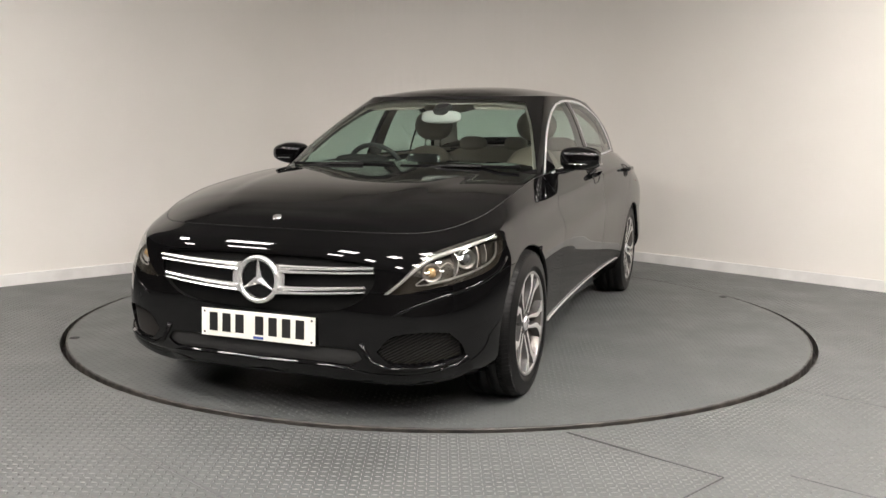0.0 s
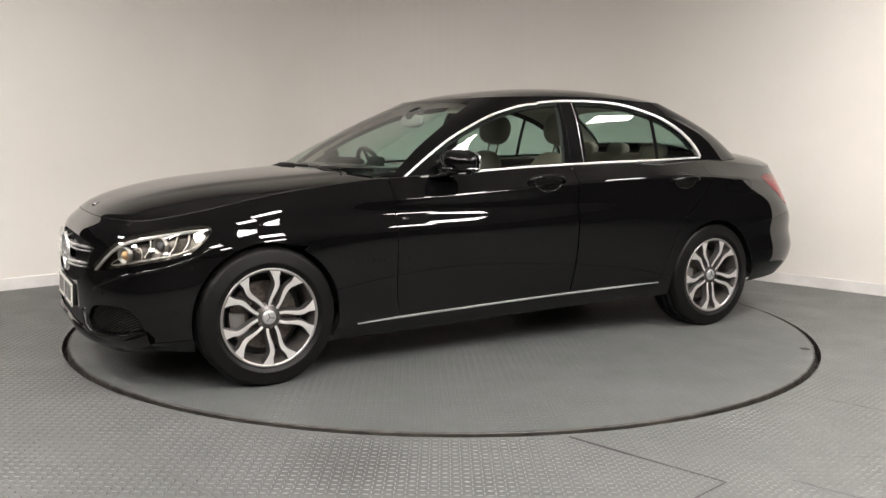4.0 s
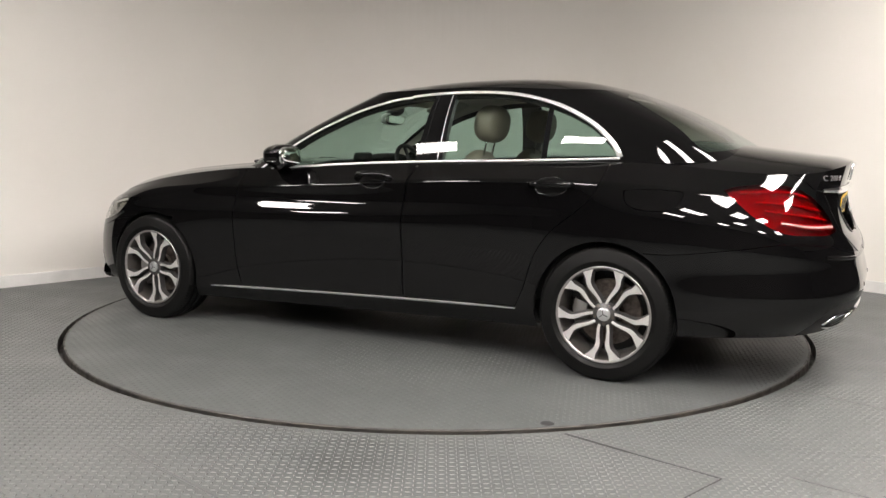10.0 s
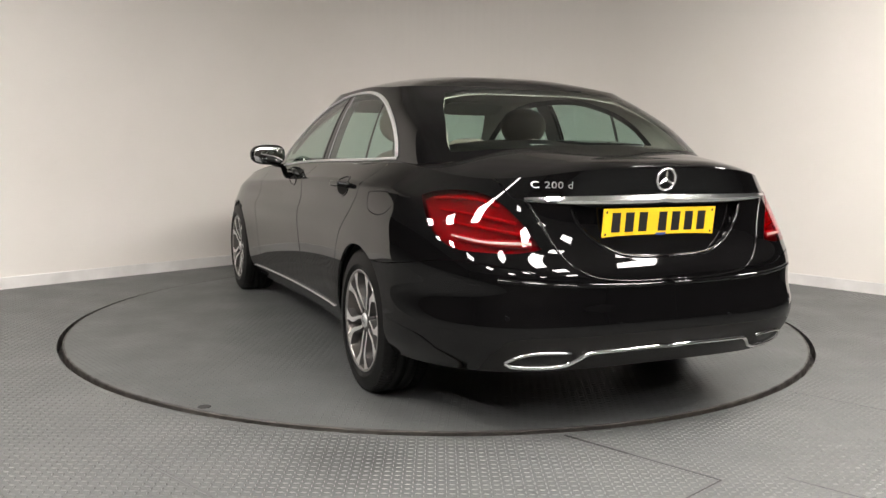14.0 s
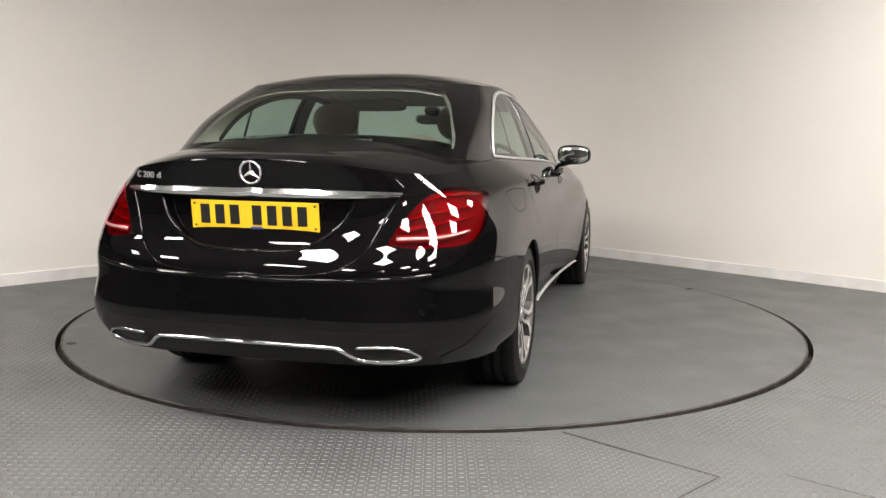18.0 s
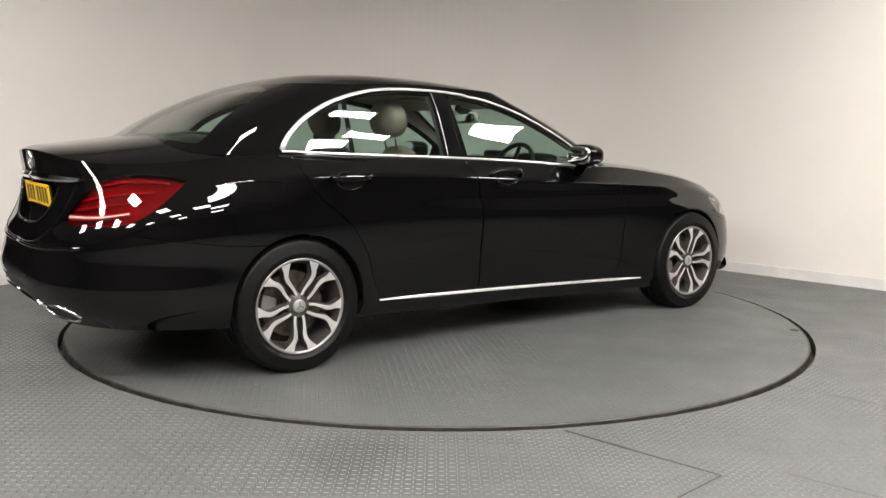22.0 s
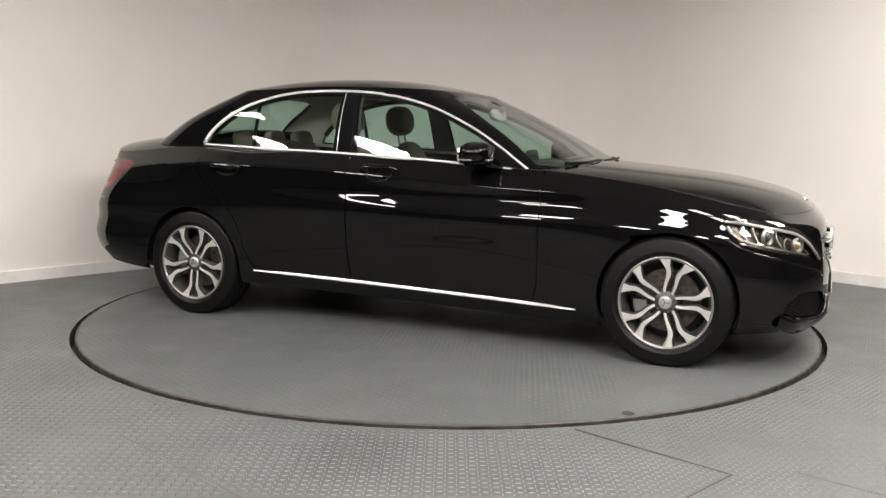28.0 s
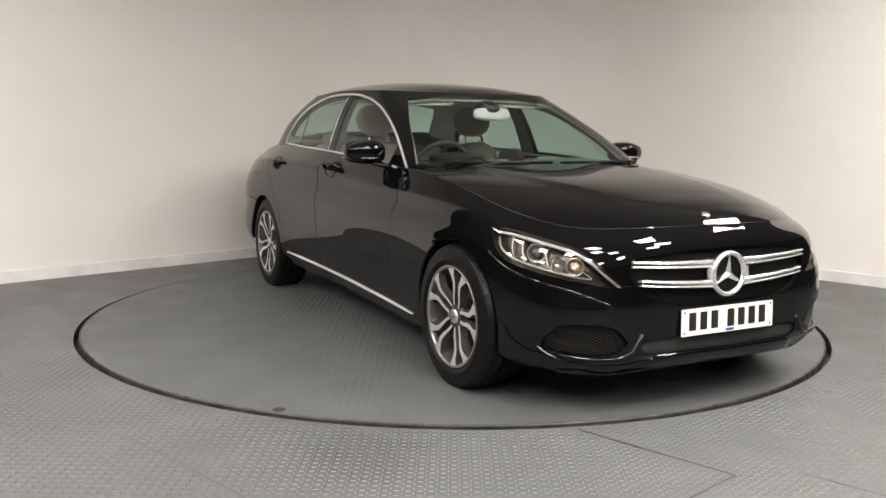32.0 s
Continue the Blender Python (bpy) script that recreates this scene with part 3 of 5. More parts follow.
ARCH_FRONT = np.array(circle(AXLE_F, HUB_Z, ARCH_R, -60, 240))
ARCH_REAR = np.array(circle(AXLE_R, HUB_Z, ARCH_R, -60, 240))
HEAD_TOP = [(2.092, 0.505, 0.528), (2.064, 0.562, 0.580), (2.034, 0.608, 0.629), (1.990, 0.650, 0.664), (1.92, 0.706, 0.690), (1.815, 0.764, 0.716), (1.72, 0.803, 0.732), (1.676, 0.822, 0.735)]
HEAD_LOW = [(1.665, 0.838, 0.712), (1.70, 0.842, 0.668), (1.755, 0.833, 0.622), (1.835, 0.803, 0.592), (1.94, 0.738, 0.566), (2.02, 0.650, 0.544), (2.072, 0.570, 0.528)]
HEADLIGHT = poly(HEAD_TOP, HEAD_LOW, step=0.012)
TAIL_TOP = [(-2.362, 0.517, 0.732), (-2.325, 0.550, 0.797), (-2.286, 0.584, 0.850), (-2.234, 0.625, 0.900), (-2.165, 0.670, 0.929), (-2.074, 0.720, 0.940), (-1.975, 0.768, 0.932), (-1.925, 0.797, 0.910)]
TAIL_LOW = [(-1.925, 0.797, 0.910), (-1.985, 0.810, 0.859), (-2.055, 0.812, 0.799), (-2.129, 0.798, 0.750), (-2.199, 0.762, 0.724), (-2.280, 0.689, 0.717), (-2.336, 0.603, 0.717), (-2.362, 0.517, 0.732)]
TAIL_LIGHT = poly(TAIL_TOP, TAIL_LOW, step=0.012)
GRILLE = poly([(-0.01, 0.664), (0.25, 0.661), (0.455, 0.648)], [(0.455, 0.648), (0.487, 0.61), (0.468, 0.54), (0.38, 0.478), (0.22, 0.446), (-0.01, 0.438)])
INTAKE = poly([(0.50, 0.315), (0.56, 0.375), (0.67, 0.392), (0.75, 0.385)], [(0.75, 0.385), (0.785, 0.335), (0.79, 0.285)], [(0.79, 0.285), (0.68, 0.262), (0.56, 0.265), (0.50, 0.315)])
LOW_INTAKE = poly([(-0.01, 0.322), (0.34, 0.322), (0.425, 0.316)], [(0.425, 0.316), (0.445, 0.285), (0.40, 0.254)], [(0.40, 0.254), (0.2, 0.250), (-0.01, 0.248)])
FRONT_DOOR = poly([(0.765, 0.96), (0.772, 0.85), (0.775, 0.6), (0.765, 0.36), (0.74, 0.262)], [(0.74, 0.262), (-0.33, 0.294)],
                  [(-0.33, 0.294), (-0.345, 0.5), (-0.343, 0.7), (-0.355, 0.87), (-0.385, 1.04)])
REAR_DOOR = poly([(-0.39, 1.04), (-0.360, 0.87), (-0.348, 0.7), (-0.350, 0.5), (-0.335, 0.294)], [(-0.335, 0.294), (-0.98, 0.314)],
                 [(-0.98, 0.314), (-1.03, 0.42), (-1.075, 0.56), (-1.16, 0.69), (-1.29, 0.80), (-1.365, 0.88), (-1.39, 0.96), (-1.40, 1.06)])
FUEL = poly([(-1.505, 0.90), (-1.51, 0.85), (-1.55, 0.822), (-1.64, 0.812), (-1.72, 0.825), (-1.758, 0.86), (-1.762, 0.90)], [(-1.762, 0.90), (-1.64, 0.908), (-1.505, 0.90)])
BOOT = poly([(-0.01, 1.06), (0.63, 1.06)], [(0.63, 1.06), (0.60, 0.93), (0.545, 0.905), (0.503, 0.827), (0.456, 0.728), (0.40, 0.672), (0.328, 0.638), (0.18, 0.622), (-0.01, 0.620)])
RECESS = poly([(-0.01, 0.893), (0.395, 0.893)], [(0.395, 0.893), (0.365, 0.822), (0.305, 0.762), (0.22, 0.716), (0.12, 0.702), (-0.01, 0.700)])
VALANCE = poly([(-0.01, 0.432), (0.55, 0.428), (0.66, 0.41)], [(0.66, 0.41), (0.70, 0.34), (0.70, 0.20)], [(0.70, 0.20), (-0.01, 0.20)])
FRONT_BUMPER = poly([(2.3, 0.535), (1.95, 0.548), (1.80, 0.58), (1.70, 0.605), (1.62, 0.61)], [(1.62, 0.61), (1.60, 0.1)], [(1.60, 0.1), (2.3, 0.1)])
REAR_BUMPER = poly([(-1.60, 0.62), (-1.75, 0.625), (-2.0, 0.66), (-2.2, 0.69), (-2.36, 0.675), (-2.44, 0.64), (-2.6, 0.62)], [(-2.6, 0.62), (-2.6, 0.1)], [(-2.6, 0.1), (-1.6, 0.1), (-1.60, 0.62)])

half = panels(LOWER, np.linspace(0, 1, 221), np.linspace(0, 1, 64), [
    ("hole", ARCH_FRONT, "xz", 0), ("hole", ARCH_REAR, "xz", 0),
    ("headlight", HEADLIGHT, "xyz", 0), ("tail_light", TAIL_LIGHT, "xyz", 0), ("grille", GRILLE, "yzf", 0), ("intake", INTAKE, "yzf", 0), ("low_intake", LOW_INTAKE, "yzf", 0),
    ("recess", RECESS, "yzr", 0), ("boot", BOOT, "yzr", G), ("valance", VALANCE, "yzr", 0),
    ("front_door", FRONT_DOOR, "xz", G), ("rear_door", REAR_DOOR, "xz", G), ("fuel", FUEL, "xz", 0.0016),
    ("front_bumper", FRONT_BUMPER, "xz", 0.0015), ("rear_bumper", REAR_BUMPER, "xz", 0.0015)], "body")
shell_part("body", [half["body"]], PAINT, car, "glossy black painted bodywork", (1, -1))
shell_part("front_bumper", [half["front_bumper"]], PAINT, car, "glossy black front bumper", (1, -1))
shell_part("rear_bumper", [half["rear_bumper"]], PAINT, car, "glossy black rear bumper", (1, -1))
shell_part("boot_lid", [half["boot"]], PAINT, car, "glossy black boot lid", (1, -1))
shell_part("rear_valance", [half["valance"]], VALANCE_GREY, car, "dark grey textured rear valance", (1, -1))
shell_part("quarter_panel", [half["fuel"]], PAINT, car, "glossy black quarter panel", (1,))
shell_part("fuel_flap", [half["fuel"]], PAINT, car, "glossy black fuel flap", (-1,))
shell_part("grille", [half["grille"]], GRILLE_DARK, car, "black radiator grille", (1, -1), -0.02)
shell_part("lower_intake", [half["low_intake"]], MATT_BLACK, car, "black lower air intake", (1, -1), -0.012)
doors = {}
for side in (1, -1):
    doors[side, "f"] = shell_part("front_door", [half["front_door"]], PAINT, car, "glossy black front door", (side,))
    doors[side, "r"] = shell_part("rear_door", [half["rear_door"]], PAINT, car, "glossy black rear door", (side,))
    shell_part("air_intake", [half["intake"]], MESH_BLACK, car, "black mesh corner air intake", (side,), -0.022)

liner = panels(LOWER, np.linspace(0, 1, 141), np.linspace(0, 1, 30), [
    ("hole", ARCH_FRONT, "xz", 0), ("hole", ARCH_REAR, "xz", 0), ("hole", HEADLIGHT, "xyz", 0), ("hole", RECESS, "yzr", 0)], "liner")
shell_part("inner_shell", [liner["liner"]], MATT_BLACK, car, "black inner body structure", (1, -1), -0.03)


def rim_wall(bm, shell, loop, axes, a, b, side=1, closed=True):
    """The wall round a recess: from lift a to lift b along an outline."""
    p, nm = on_shell(shell, loop, axes)
    f = np.array([1, side, 1])
    rows = [[tuple(q) for q in (p + nm * h) * f] for h in (a, b)]
    loft(bm, rows, close_u=closed)
    bmesh.ops.recalc_face_normals(bm, faces=bm.faces)


# bonnet, boot deck and roof
def cap_part(name, shell, middle, s0, s1, n, label, mat=None, power=2.4, drop=0.0, dome=0.0):
    bm = bmesh.new()
    rows = cap_mesh(shell, middle, s0, s1, n, 121, power)
    if dome:
        # a raised middle between two soft creases that draw together towards the nose
        for i, r in enumerate(rows):
            for j, (x, y, z) in enumerate(r):
                edge = float(np.interp(x, (0.8, 1.4, 2.0), (0.56, 0.47, 0.34)))
                k = min(max((edge + 0.05 - abs(y)) / 0.10, 0.0), 1.0)
                fade = min(max((2.02 - x) / 0.35, 0.0), 1.0)
                r[j] = (x, y, z + dome * fade * k * k * (3 - 2 * k))
    loft(bm, [[(x, y * (1 - drop), z - drop) for x, y, z in r] for r in rows])
    bmesh.ops.remove_doubles(bm, verts=bm.verts, dist=1e-5)
    bmesh.ops.recalc_face_normals(bm, faces=bm.faces)
    if sum(f.normal.z for f in bm.faces) < 0:
        bmesh.ops.reverse_faces(bm, faces=bm.faces)
    return part(name, bm, mat or PAINT, car, label, smooth=True)


bonnet = cap_part("bonnet", LOWER, HOOD_MID, 0.0, 0.425, 110, "glossy black bonnet", power=3.6, dome=0.006)
cap_part("boot_deck", LOWER, DECK_MID, 0.70, 1.0, 80, "glossy black top of the boot", power=3.4)
cap_part("roof", GREEN, ROOF_MID, 0.0, 1.0, 150, "glossy black roof", power=2.9)
cap_part("headliner", GREEN, ROOF_MID, 0.03, 0.97, 90, "cream headliner", HEADLINER, 2.6, 0.03)
for side in (1, -1):
    bm = bmesh.new()
    s = np.linspace(0.0, 0.42, 90)
    e = LOWER.ring(7, s)
    e[:, 1] *= side
    sweep(bm, list(e), [np.array([0, side * 0.5, 0.85])] * len(s), oval(0.0036, 0.0016, 6))
    part("shut_line", bm, MATT_BLACK, car)

SIDE_TOP = [(0.708, 0.914), (0.51, 1.048), (0.36, 1.138), (0.21, 1.210), (0.07, 1.267), (-0.08, 1.310), (-0.23, 1.340), (-0.38, 1.356), (-0.53, 1.362), (-0.68, 1.362),
            (-0.84, 1.352), (-0.99, 1.325), (-1.15, 1.275), (-1.30, 1.195), (-1.40, 1.105), (-1.435, 1.045)]
SIDE_LOW = [(-1.435, 1.040), (-1.0, 1.022), (-0.5, 1.006), (0.0, 0.983), (0.5, 0.948), (0.708, 0.914)]
SIDE_GLASS = poly(SIDE_TOP, SIDE_LOW)


def between(a, b):
    """A strip of the side between two leaning lines x = a[0] + a[1] * (z - 1)."""
    z = np.linspace(0.93, 1.38, 30)
    return np.array([(a[0] + a[1] * (q - 1), q) for q in z] + [(b[0] + b[1] * (q - 1), q) for q in z[::-1]])


PILLAR_B = between((-0.345, -0.13), (-0.505, -0.03))
PILLAR_C = between((-1.045, -0.02), (-1.073, -0.02))
FRONT_GLASS = between((1.2, 0), (-0.34, -0.13))
REAR_GLASS = between((-0.50, -0.03), (-1.05, -0.02))
SCREEN = poly([(-0.01, 1.345), (0.3, 1.343), (0.50, 1.325)], [(0.50, 1.325), (0.60, 1.2), (0.68, 1.06), (0.725, 0.965)], [(0.725, 0.965), (0.6, 0.950), (-0.01, 0.950)])
REAR_SCREEN = poly([(-0.01, 1.368), (0.3, 1.362), (0.47, 1.337)], [(0.47, 1.337), (0.545, 1.26), (0.615, 1.13), (0.625, 1.075)], [(0.625, 1.075), (0.4, 1.092), (-0.01, 1.10)])

def cut_side():
    """The side glass and its pillars, cut one inside the other."""
    got = panels(GREEN, np.linspace(0, 1, 181), np.linspace(0, 1, 41), [("windscreen", SCREEN, "yzf", 0), ("rear_window", REAR_SCREEN, "yzr", 0),
                 ("pane", SIDE_GLASS, "xz", 0), ("cut", PILLAR_B, "xz", 0), ("cut", PILLAR_C, "xz", 0)], "frame", (4.6, 0.6))
    p, t, nm = got["pane"]
    mid = p[t].mean(1)[:, [0, 2]]
    b, c = inside(mid, PILLAR_B), inside(mid, PILLAR_C)
    x = mid[:, 0]
    front, rear, small = (~b & ~c & (x > -0.4)), (~b & ~c & (x <= -0.4) & (x > -1.06)), (~b & ~c & (x <= -1.06))
    out = {k: (p, t[m], nm) for k, m in (("b", b), ("c", c), ("front", front), ("rear", rear), ("small", small))}
    pieces = [got["frame"]] + ([got["cut"]] if "cut" in got else [])
    return got, out, pieces


got, side_cut, frame_pieces = cut_side()
shell_part("cabin_frame", frame_pieces, PAINT, car, "black window pillars and roof rails", (1, -1))
shell_part("pillar_trim", frame_pieces, HEADLINER, car, "cream inner pillar trim", (1, -1), -0.03)
glass_parts = [shell_part("windscreen", [got["windscreen"]], SCREEN_GLASS, car, "clear windscreen", (1, -1)),
               shell_part("rear_window", [got["rear_window"]], WINDOW_GLASS, car, "tinted rear window", (1, -1))]
for side in (1, -1):
    for key in ("front", "rear", "small"):
        glass_parts.append(shell_part("side_window" if key != "small" else "quarter_window", [side_cut[key]], WINDOW_GLASS, car, "tinted side window", (side,)))
    shell_part("pillar_cover", [side_cut["b"]], GLOSS_BLACK, car, "gloss black pillar cover", (side,))
    f = np.array([1, side, 1])
    for lean in ((-0.385, -0.075), (-0.478, -0.045)):
        z = np.linspace(1.0, 1.352, 12)
        p, nm = on_shell(GREEN, [(lean[0] + lean[1] * (q - 1), q) for q in z], "xz", 0.0012)
        bm = bmesh.new()
        sweep(bm, list(p * f), list(nm * f), oval(0.0035, 0.003, 6))
        part("pillar_strip", bm, CHROME_TRIM if lean[0] < -0.4 else RUBBER, car, "thin upright strip on the door pillar", smooth=True)
    shell_part("window_bar", [side_cut["c"]], GLOSS_BLACK, car, "black window bar", (side,))
    shell_part("pillar_lining", [side_cut["b"]], LINING_GREY, car, "grey inner pillar lining", (side,), -0.03)
for g in glass_parts:
    g.visible_shadow = False

# bright trim round the side windows and along the sills
for side in (1, -1):
    f = np.array([1, side, 1])
    for pts, name, w in ((SIDE_TOP, "window_trim", lambda q: 0.013 + 0.014 * q ** 3), (SIDE_LOW, "window_trim", lambda q: 0.013)):
        c = curve(pts, 0.025)
        p, nm = on_shell(GREEN, c, "xz", 0.002)
        bm = bmesh.new()
        sweep(bm, list(p * f), list(nm * f), lambda q, w=w: [(a * w(q), h) for a, h in ((-0.5, 0), (-0.45, 0.004), (-0.2, 0.006), (0.2, 0.006), (0.45, 0.004), (0.5, 0))])
        part(name, bm, CHROME_TRIM, car, "polished metal window trim", smooth=True)
    c = curve([(0.977, 0.242), (0.5, 0.257), (0.0, 0.273), (-0.5, 0.288), (-0.982, 0.303)], 0.05)
    p, nm = on_shell(LOWER, c, "xz", 0.001)
    bm = bmesh.new()
    sweep(bm, list(p * f), list(nm * f), lambda q: [(a * (0.014 * min(1, 0.25 + 6 * min(q, 1 - q))), h) for a, h in ((-0.5, 0), (-0.45, 0.009), (0.1, 0.006), (0.5, 0))])
    part("sill_trim", bm, CHROME_TRIM, car, "polished metal sill strip")
    # wheel arch lips
    for cx in (AXLE_F, AXLE_R):
        c = np.array(circle(cx, HUB_Z, ARCH_R + 0.001, -2, 182, 0.02))
        p, nm = on_shell(LOWER, c, "xz", -0.004)
        bm = bmesh.new()
        sweep(bm, list(p * f), list(nm * f), [(-0.004, -0.02), (-0.004, 0.0), (0.0, 0.0014), (0.004, 0.0), (0.004, -0.02)])
        part("arch_lip", bm, PAINT, car, smooth=True)
        bm = bmesh.new()
        rows = []
        for x, z in circle(cx, HUB_Z, ARCH_R + 0.012, 4, 176, 0.04):
            rows.append([(x, side * y, z) for y in (0.86, 0.75, 0.6, 0.48)])
        loft(bm, rows)
        bm.faces.new([bm.verts.new((x, side * 0.48, z)) for x, z in circle(cx, HUB_Z, ARCH_R + 0.012, 4, 176, 0.04)])
        part("arch_liner", bm, MATT_BLACK, car, "black wheel arch liner")

# underside
bm = bmesh.new()
ring = LOWER.ring(0, np.linspace(0, 1, 80))
rows = [[(x, y * q, z + 0.012) for q in (-0.97, -0.4, 0.4, 0.97)] for x, y, z in ring]
rows = [[(x, (0.5 if (abs(x - AXLE_F) < 0.37 or abs(x - AXLE_R) < 0.37) else abs(y)) * (1 if y > 0 else -1), z) if abs(y) > 0.5 else (x, y, z) for x, y, z in r] for r in rows]
loft(bm, rows)
bmesh.ops.recalc_face_normals(bm, faces=bm.faces)
part("underbody", bm, MATT_BLACK, car, "black underbody")


# ---- wheels: five pairs of curved spokes ----
def wheel_meshes():
    w, r = 0.112, TYRE_R
    out = {}
    bm = bmesh.new()
    prof = [(0.219, w - 0.03), (0.221, w - 0.008), (0.228, w - 0.003), (0.232, w - 0.006), (0.236, w + 0.001), (0.250, w + 0.006), (0.252, w + 0.0075), (0.256, w + 0.006), (0.280, w + 0.004), (0.300, w - 0.003),
            (0.306, w - 0.004), (0.312, w - 0.010), (r - 0.003, w - 0.024)]
    edge = [(r, w - 0.03), (r, w - 0.058), (r - 0.007, w - 0.059), (r - 0.007, w - 0.066), (r + 0.001, w - 0.067), (r + 0.001, w - 0.107), (r - 0.007, w - 0.108)]
    full = prof + edge
    full += [(a, -b) for a, b in reversed(full)]
    lathe(bm, full, 120)
    bmesh.ops.recalc_face_normals(bm, faces=bm.faces)
    out["tyre"] = (bm, RUBBER, "black rubber tyre with a grooved tread", True)
    bm = bmesh.new()
    for i in range(72):
        a = 2 * math.pi * i / 72
        for sgn in (1, -1):
            box(bm, -0.0035, sgn * 0.068 - 0.014, r - 0.006, 0.0035, sgn * 0.068 + 0.014, r - 0.0002, 0, Matrix.Rotation(a, 4, "Y") @ Matrix.Rotation(0.35 * sgn, 4, "Z"))
    out["tread"] = (bm, RUBBER, "tread blocks", False)
    bm = bmesh.new()
    for i in range(100):
        for sgn in (1, -1):
            a, d = 2 * math.pi * i / 100, 0.0185
            rows = []
            for q, y, lean in ((r + 0.0016, w - 0.056, -0.010), (r + 0.0016, w - 0.034, 0.0), (r - 0.0015, w - 0.023, 0.004), (0.3135, w - 0.0085, 0.006), (0.3065, w - 0.0035, 0.007)):
                rows.append([(k * math.cos(a + lean + e), sgn * y, k * math.sin(a + lean + e)) for e, k in ((-d, q - 0.004), (-d * 0.8, q), (d * 0.8, q), (d, q - 0.004))])
            loft(bm, rows, flip=sgn < 0)
    bmesh.ops.recalc_face_normals(bm, faces=bm.faces)
    out["shoulder_tread"] = (bm, RUBBER, "ribs on the tyre shoulder", False)
    bm = bmesh.new()
    lathe(bm, [(0.229, w - 0.002), (0.227, w + 0.001), (0.219, w - 0.001), (0.215, w - 0.007)], 120)
    bmesh.ops.recalc_face_normals(bm, faces=bm.faces)
    out["rim"] = (bm, RIM_EDGE, "grey alloy rim edge", True)
    bm = bmesh.new()
    lathe(bm, [(0.215, w - 0.007), (0.203, w - 0.045), (0.198, w - 0.09), (0.205, -w + 0.01), (0.228, -w)], 120)
    bmesh.ops.recalc_face_normals(bm, faces=bm.faces)
    out["barrel"] = (bm, BARREL, "grey inner rim", True)
    for k in range(5):
        for sgn in (1, -1):
            base = radians(97 + 72 * k)
            face, flank = bmesh.new(), bmesh.new()
            rr = np.linspace(0.052, 0.217, 16)
            off = spline([(0.052, 14.5), (0.075, 18.0), (0.105, 23.0), (0.14, 26.5), (0.16, 26.0), (0.185, 22.5), (0.217, 19.5)], rr)
            width = spline([(0.052, 0.013), (0.09, 0.015), (0.14, 0.021), (0.165, 0.024), (0.19, 0.032), (0.217, 0.054)], rr)
            high = spline([(0.052, w - 0.022), (0.12, w - 0.012), (0.19, w - 0.004), (0.217, w - 0.003)], rr)
            top, low = [], []
            for q, o, ww, h in zip(rr, off, width, high):
                a = base + sgn * radians(float(o))
                c, t = np.array([math.cos(a), math.sin(a)]), np.array([-math.sin(a), math.cos(a)])
                l, rgt = c * q - t * ww / 2, c * q + t * ww / 2
                top.append([(l[0], h, l[1]), (c[0] * q, h + 0.0012, c[1] * q), (rgt[0], h, rgt[1])])
                l2, r2 = c * q - t * (ww / 2 + 0.007), c * q + t * (ww / 2 + 0.007)
                low.append([(l[0], h - 0.0003, l[1]), (l2[0], h - 0.034, l2[1]), (r2[0], h - 0.034, r2[1]), (rgt[0], h - 0.0003, rgt[1])])
            loft(face, top)
            loft(flank, low)
            bmesh.ops.recalc_face_normals(face, faces=face.faces)
            for fc in face.faces:
                if fc.normal.y < 0:
                    fc.normal_flip()
            bmesh.ops.recalc_face_normals(flank, faces=flank.faces)
            for fc in flank.faces:
                fc.material_index = 1
            tmp = bpy.data.meshes.new("tmp")
            flank.to_mesh(tmp)
            flank.free()
            face.from_mesh(tmp)
            bpy.data.meshes.remove(tmp)
            out["spoke%d%d" % (k, sgn)] = (face, (ALLOY, ALLOY_GREY), "machined silver spoke with dark flanks", False)
    bm = bmesh.new()
    lathe(bm, [(0.0, w - 0.020), (0.034, w - 0.020), (0.040, w - 0.024), (0.054, w - 0.026), (0.062, w - 0.036), (0.066, w - 0.06), (0.0, w - 0.06)], 48)
    bmesh.ops.recalc_face_normals(bm, faces=bm.faces)
    out["hub"] = (bm, ALLOY_GREY, "grey wheel centre", True)
    bm = bmesh.new()
    lathe(bm, [(0.0, w - 0.010), (0.026, w - 0.011), (0.031, w - 0.014), (0.033, w - 0.021)], 40)
    bmesh.ops.recalc_face_normals(bm, faces=bm.faces)
    out["centre_cap"] = (bm, SATIN, "silver centre cap", True)
    bm = bmesh.new()
    for k in range(3):
        box(bm, -0.0018, w - 0.0108, 0.0, 0.0018, w - 0.0092, 0.022, 0, Matrix.Rotation(radians(120 * k), 4, "Y"))
    out["cap_emblem"] = (bm, LINING_GREY, "grey three-armed emblem", False)
    bm = bmesh.new()
    lathe(bm, [(0.075, 0.012), (0.158, 0.012), (0.158, -0.012), (0.075, -0.012)], 60, closed=True)
    lathe(bm, [(0.0, 0.03), (0.07, 0.03), (0.075, 0.0)], 40)
    bmesh.ops.recalc_face_normals(bm, faces=bm.faces)
    out["brake_disc"] = (bm, IRON, "steel brake disc", False)
    bm = bmesh.new()
    rows = [[(q * math.cos(a), y, q * math.sin(a)) for q, y in ((0.10, -0.035), (0.168, -0.035), (0.168, 0.036), (0.155, 0.042), (0.10, 0.042))] for a in np.radians(np.linspace(-28, 28, 10))]
    vs = loft(bm, rows, close_u=True)
    bm.faces.new(vs[0][::-1])
    bm.faces.new(vs[-1])
    bmesh.ops.recalc_face_normals(bm, faces=bm.faces)
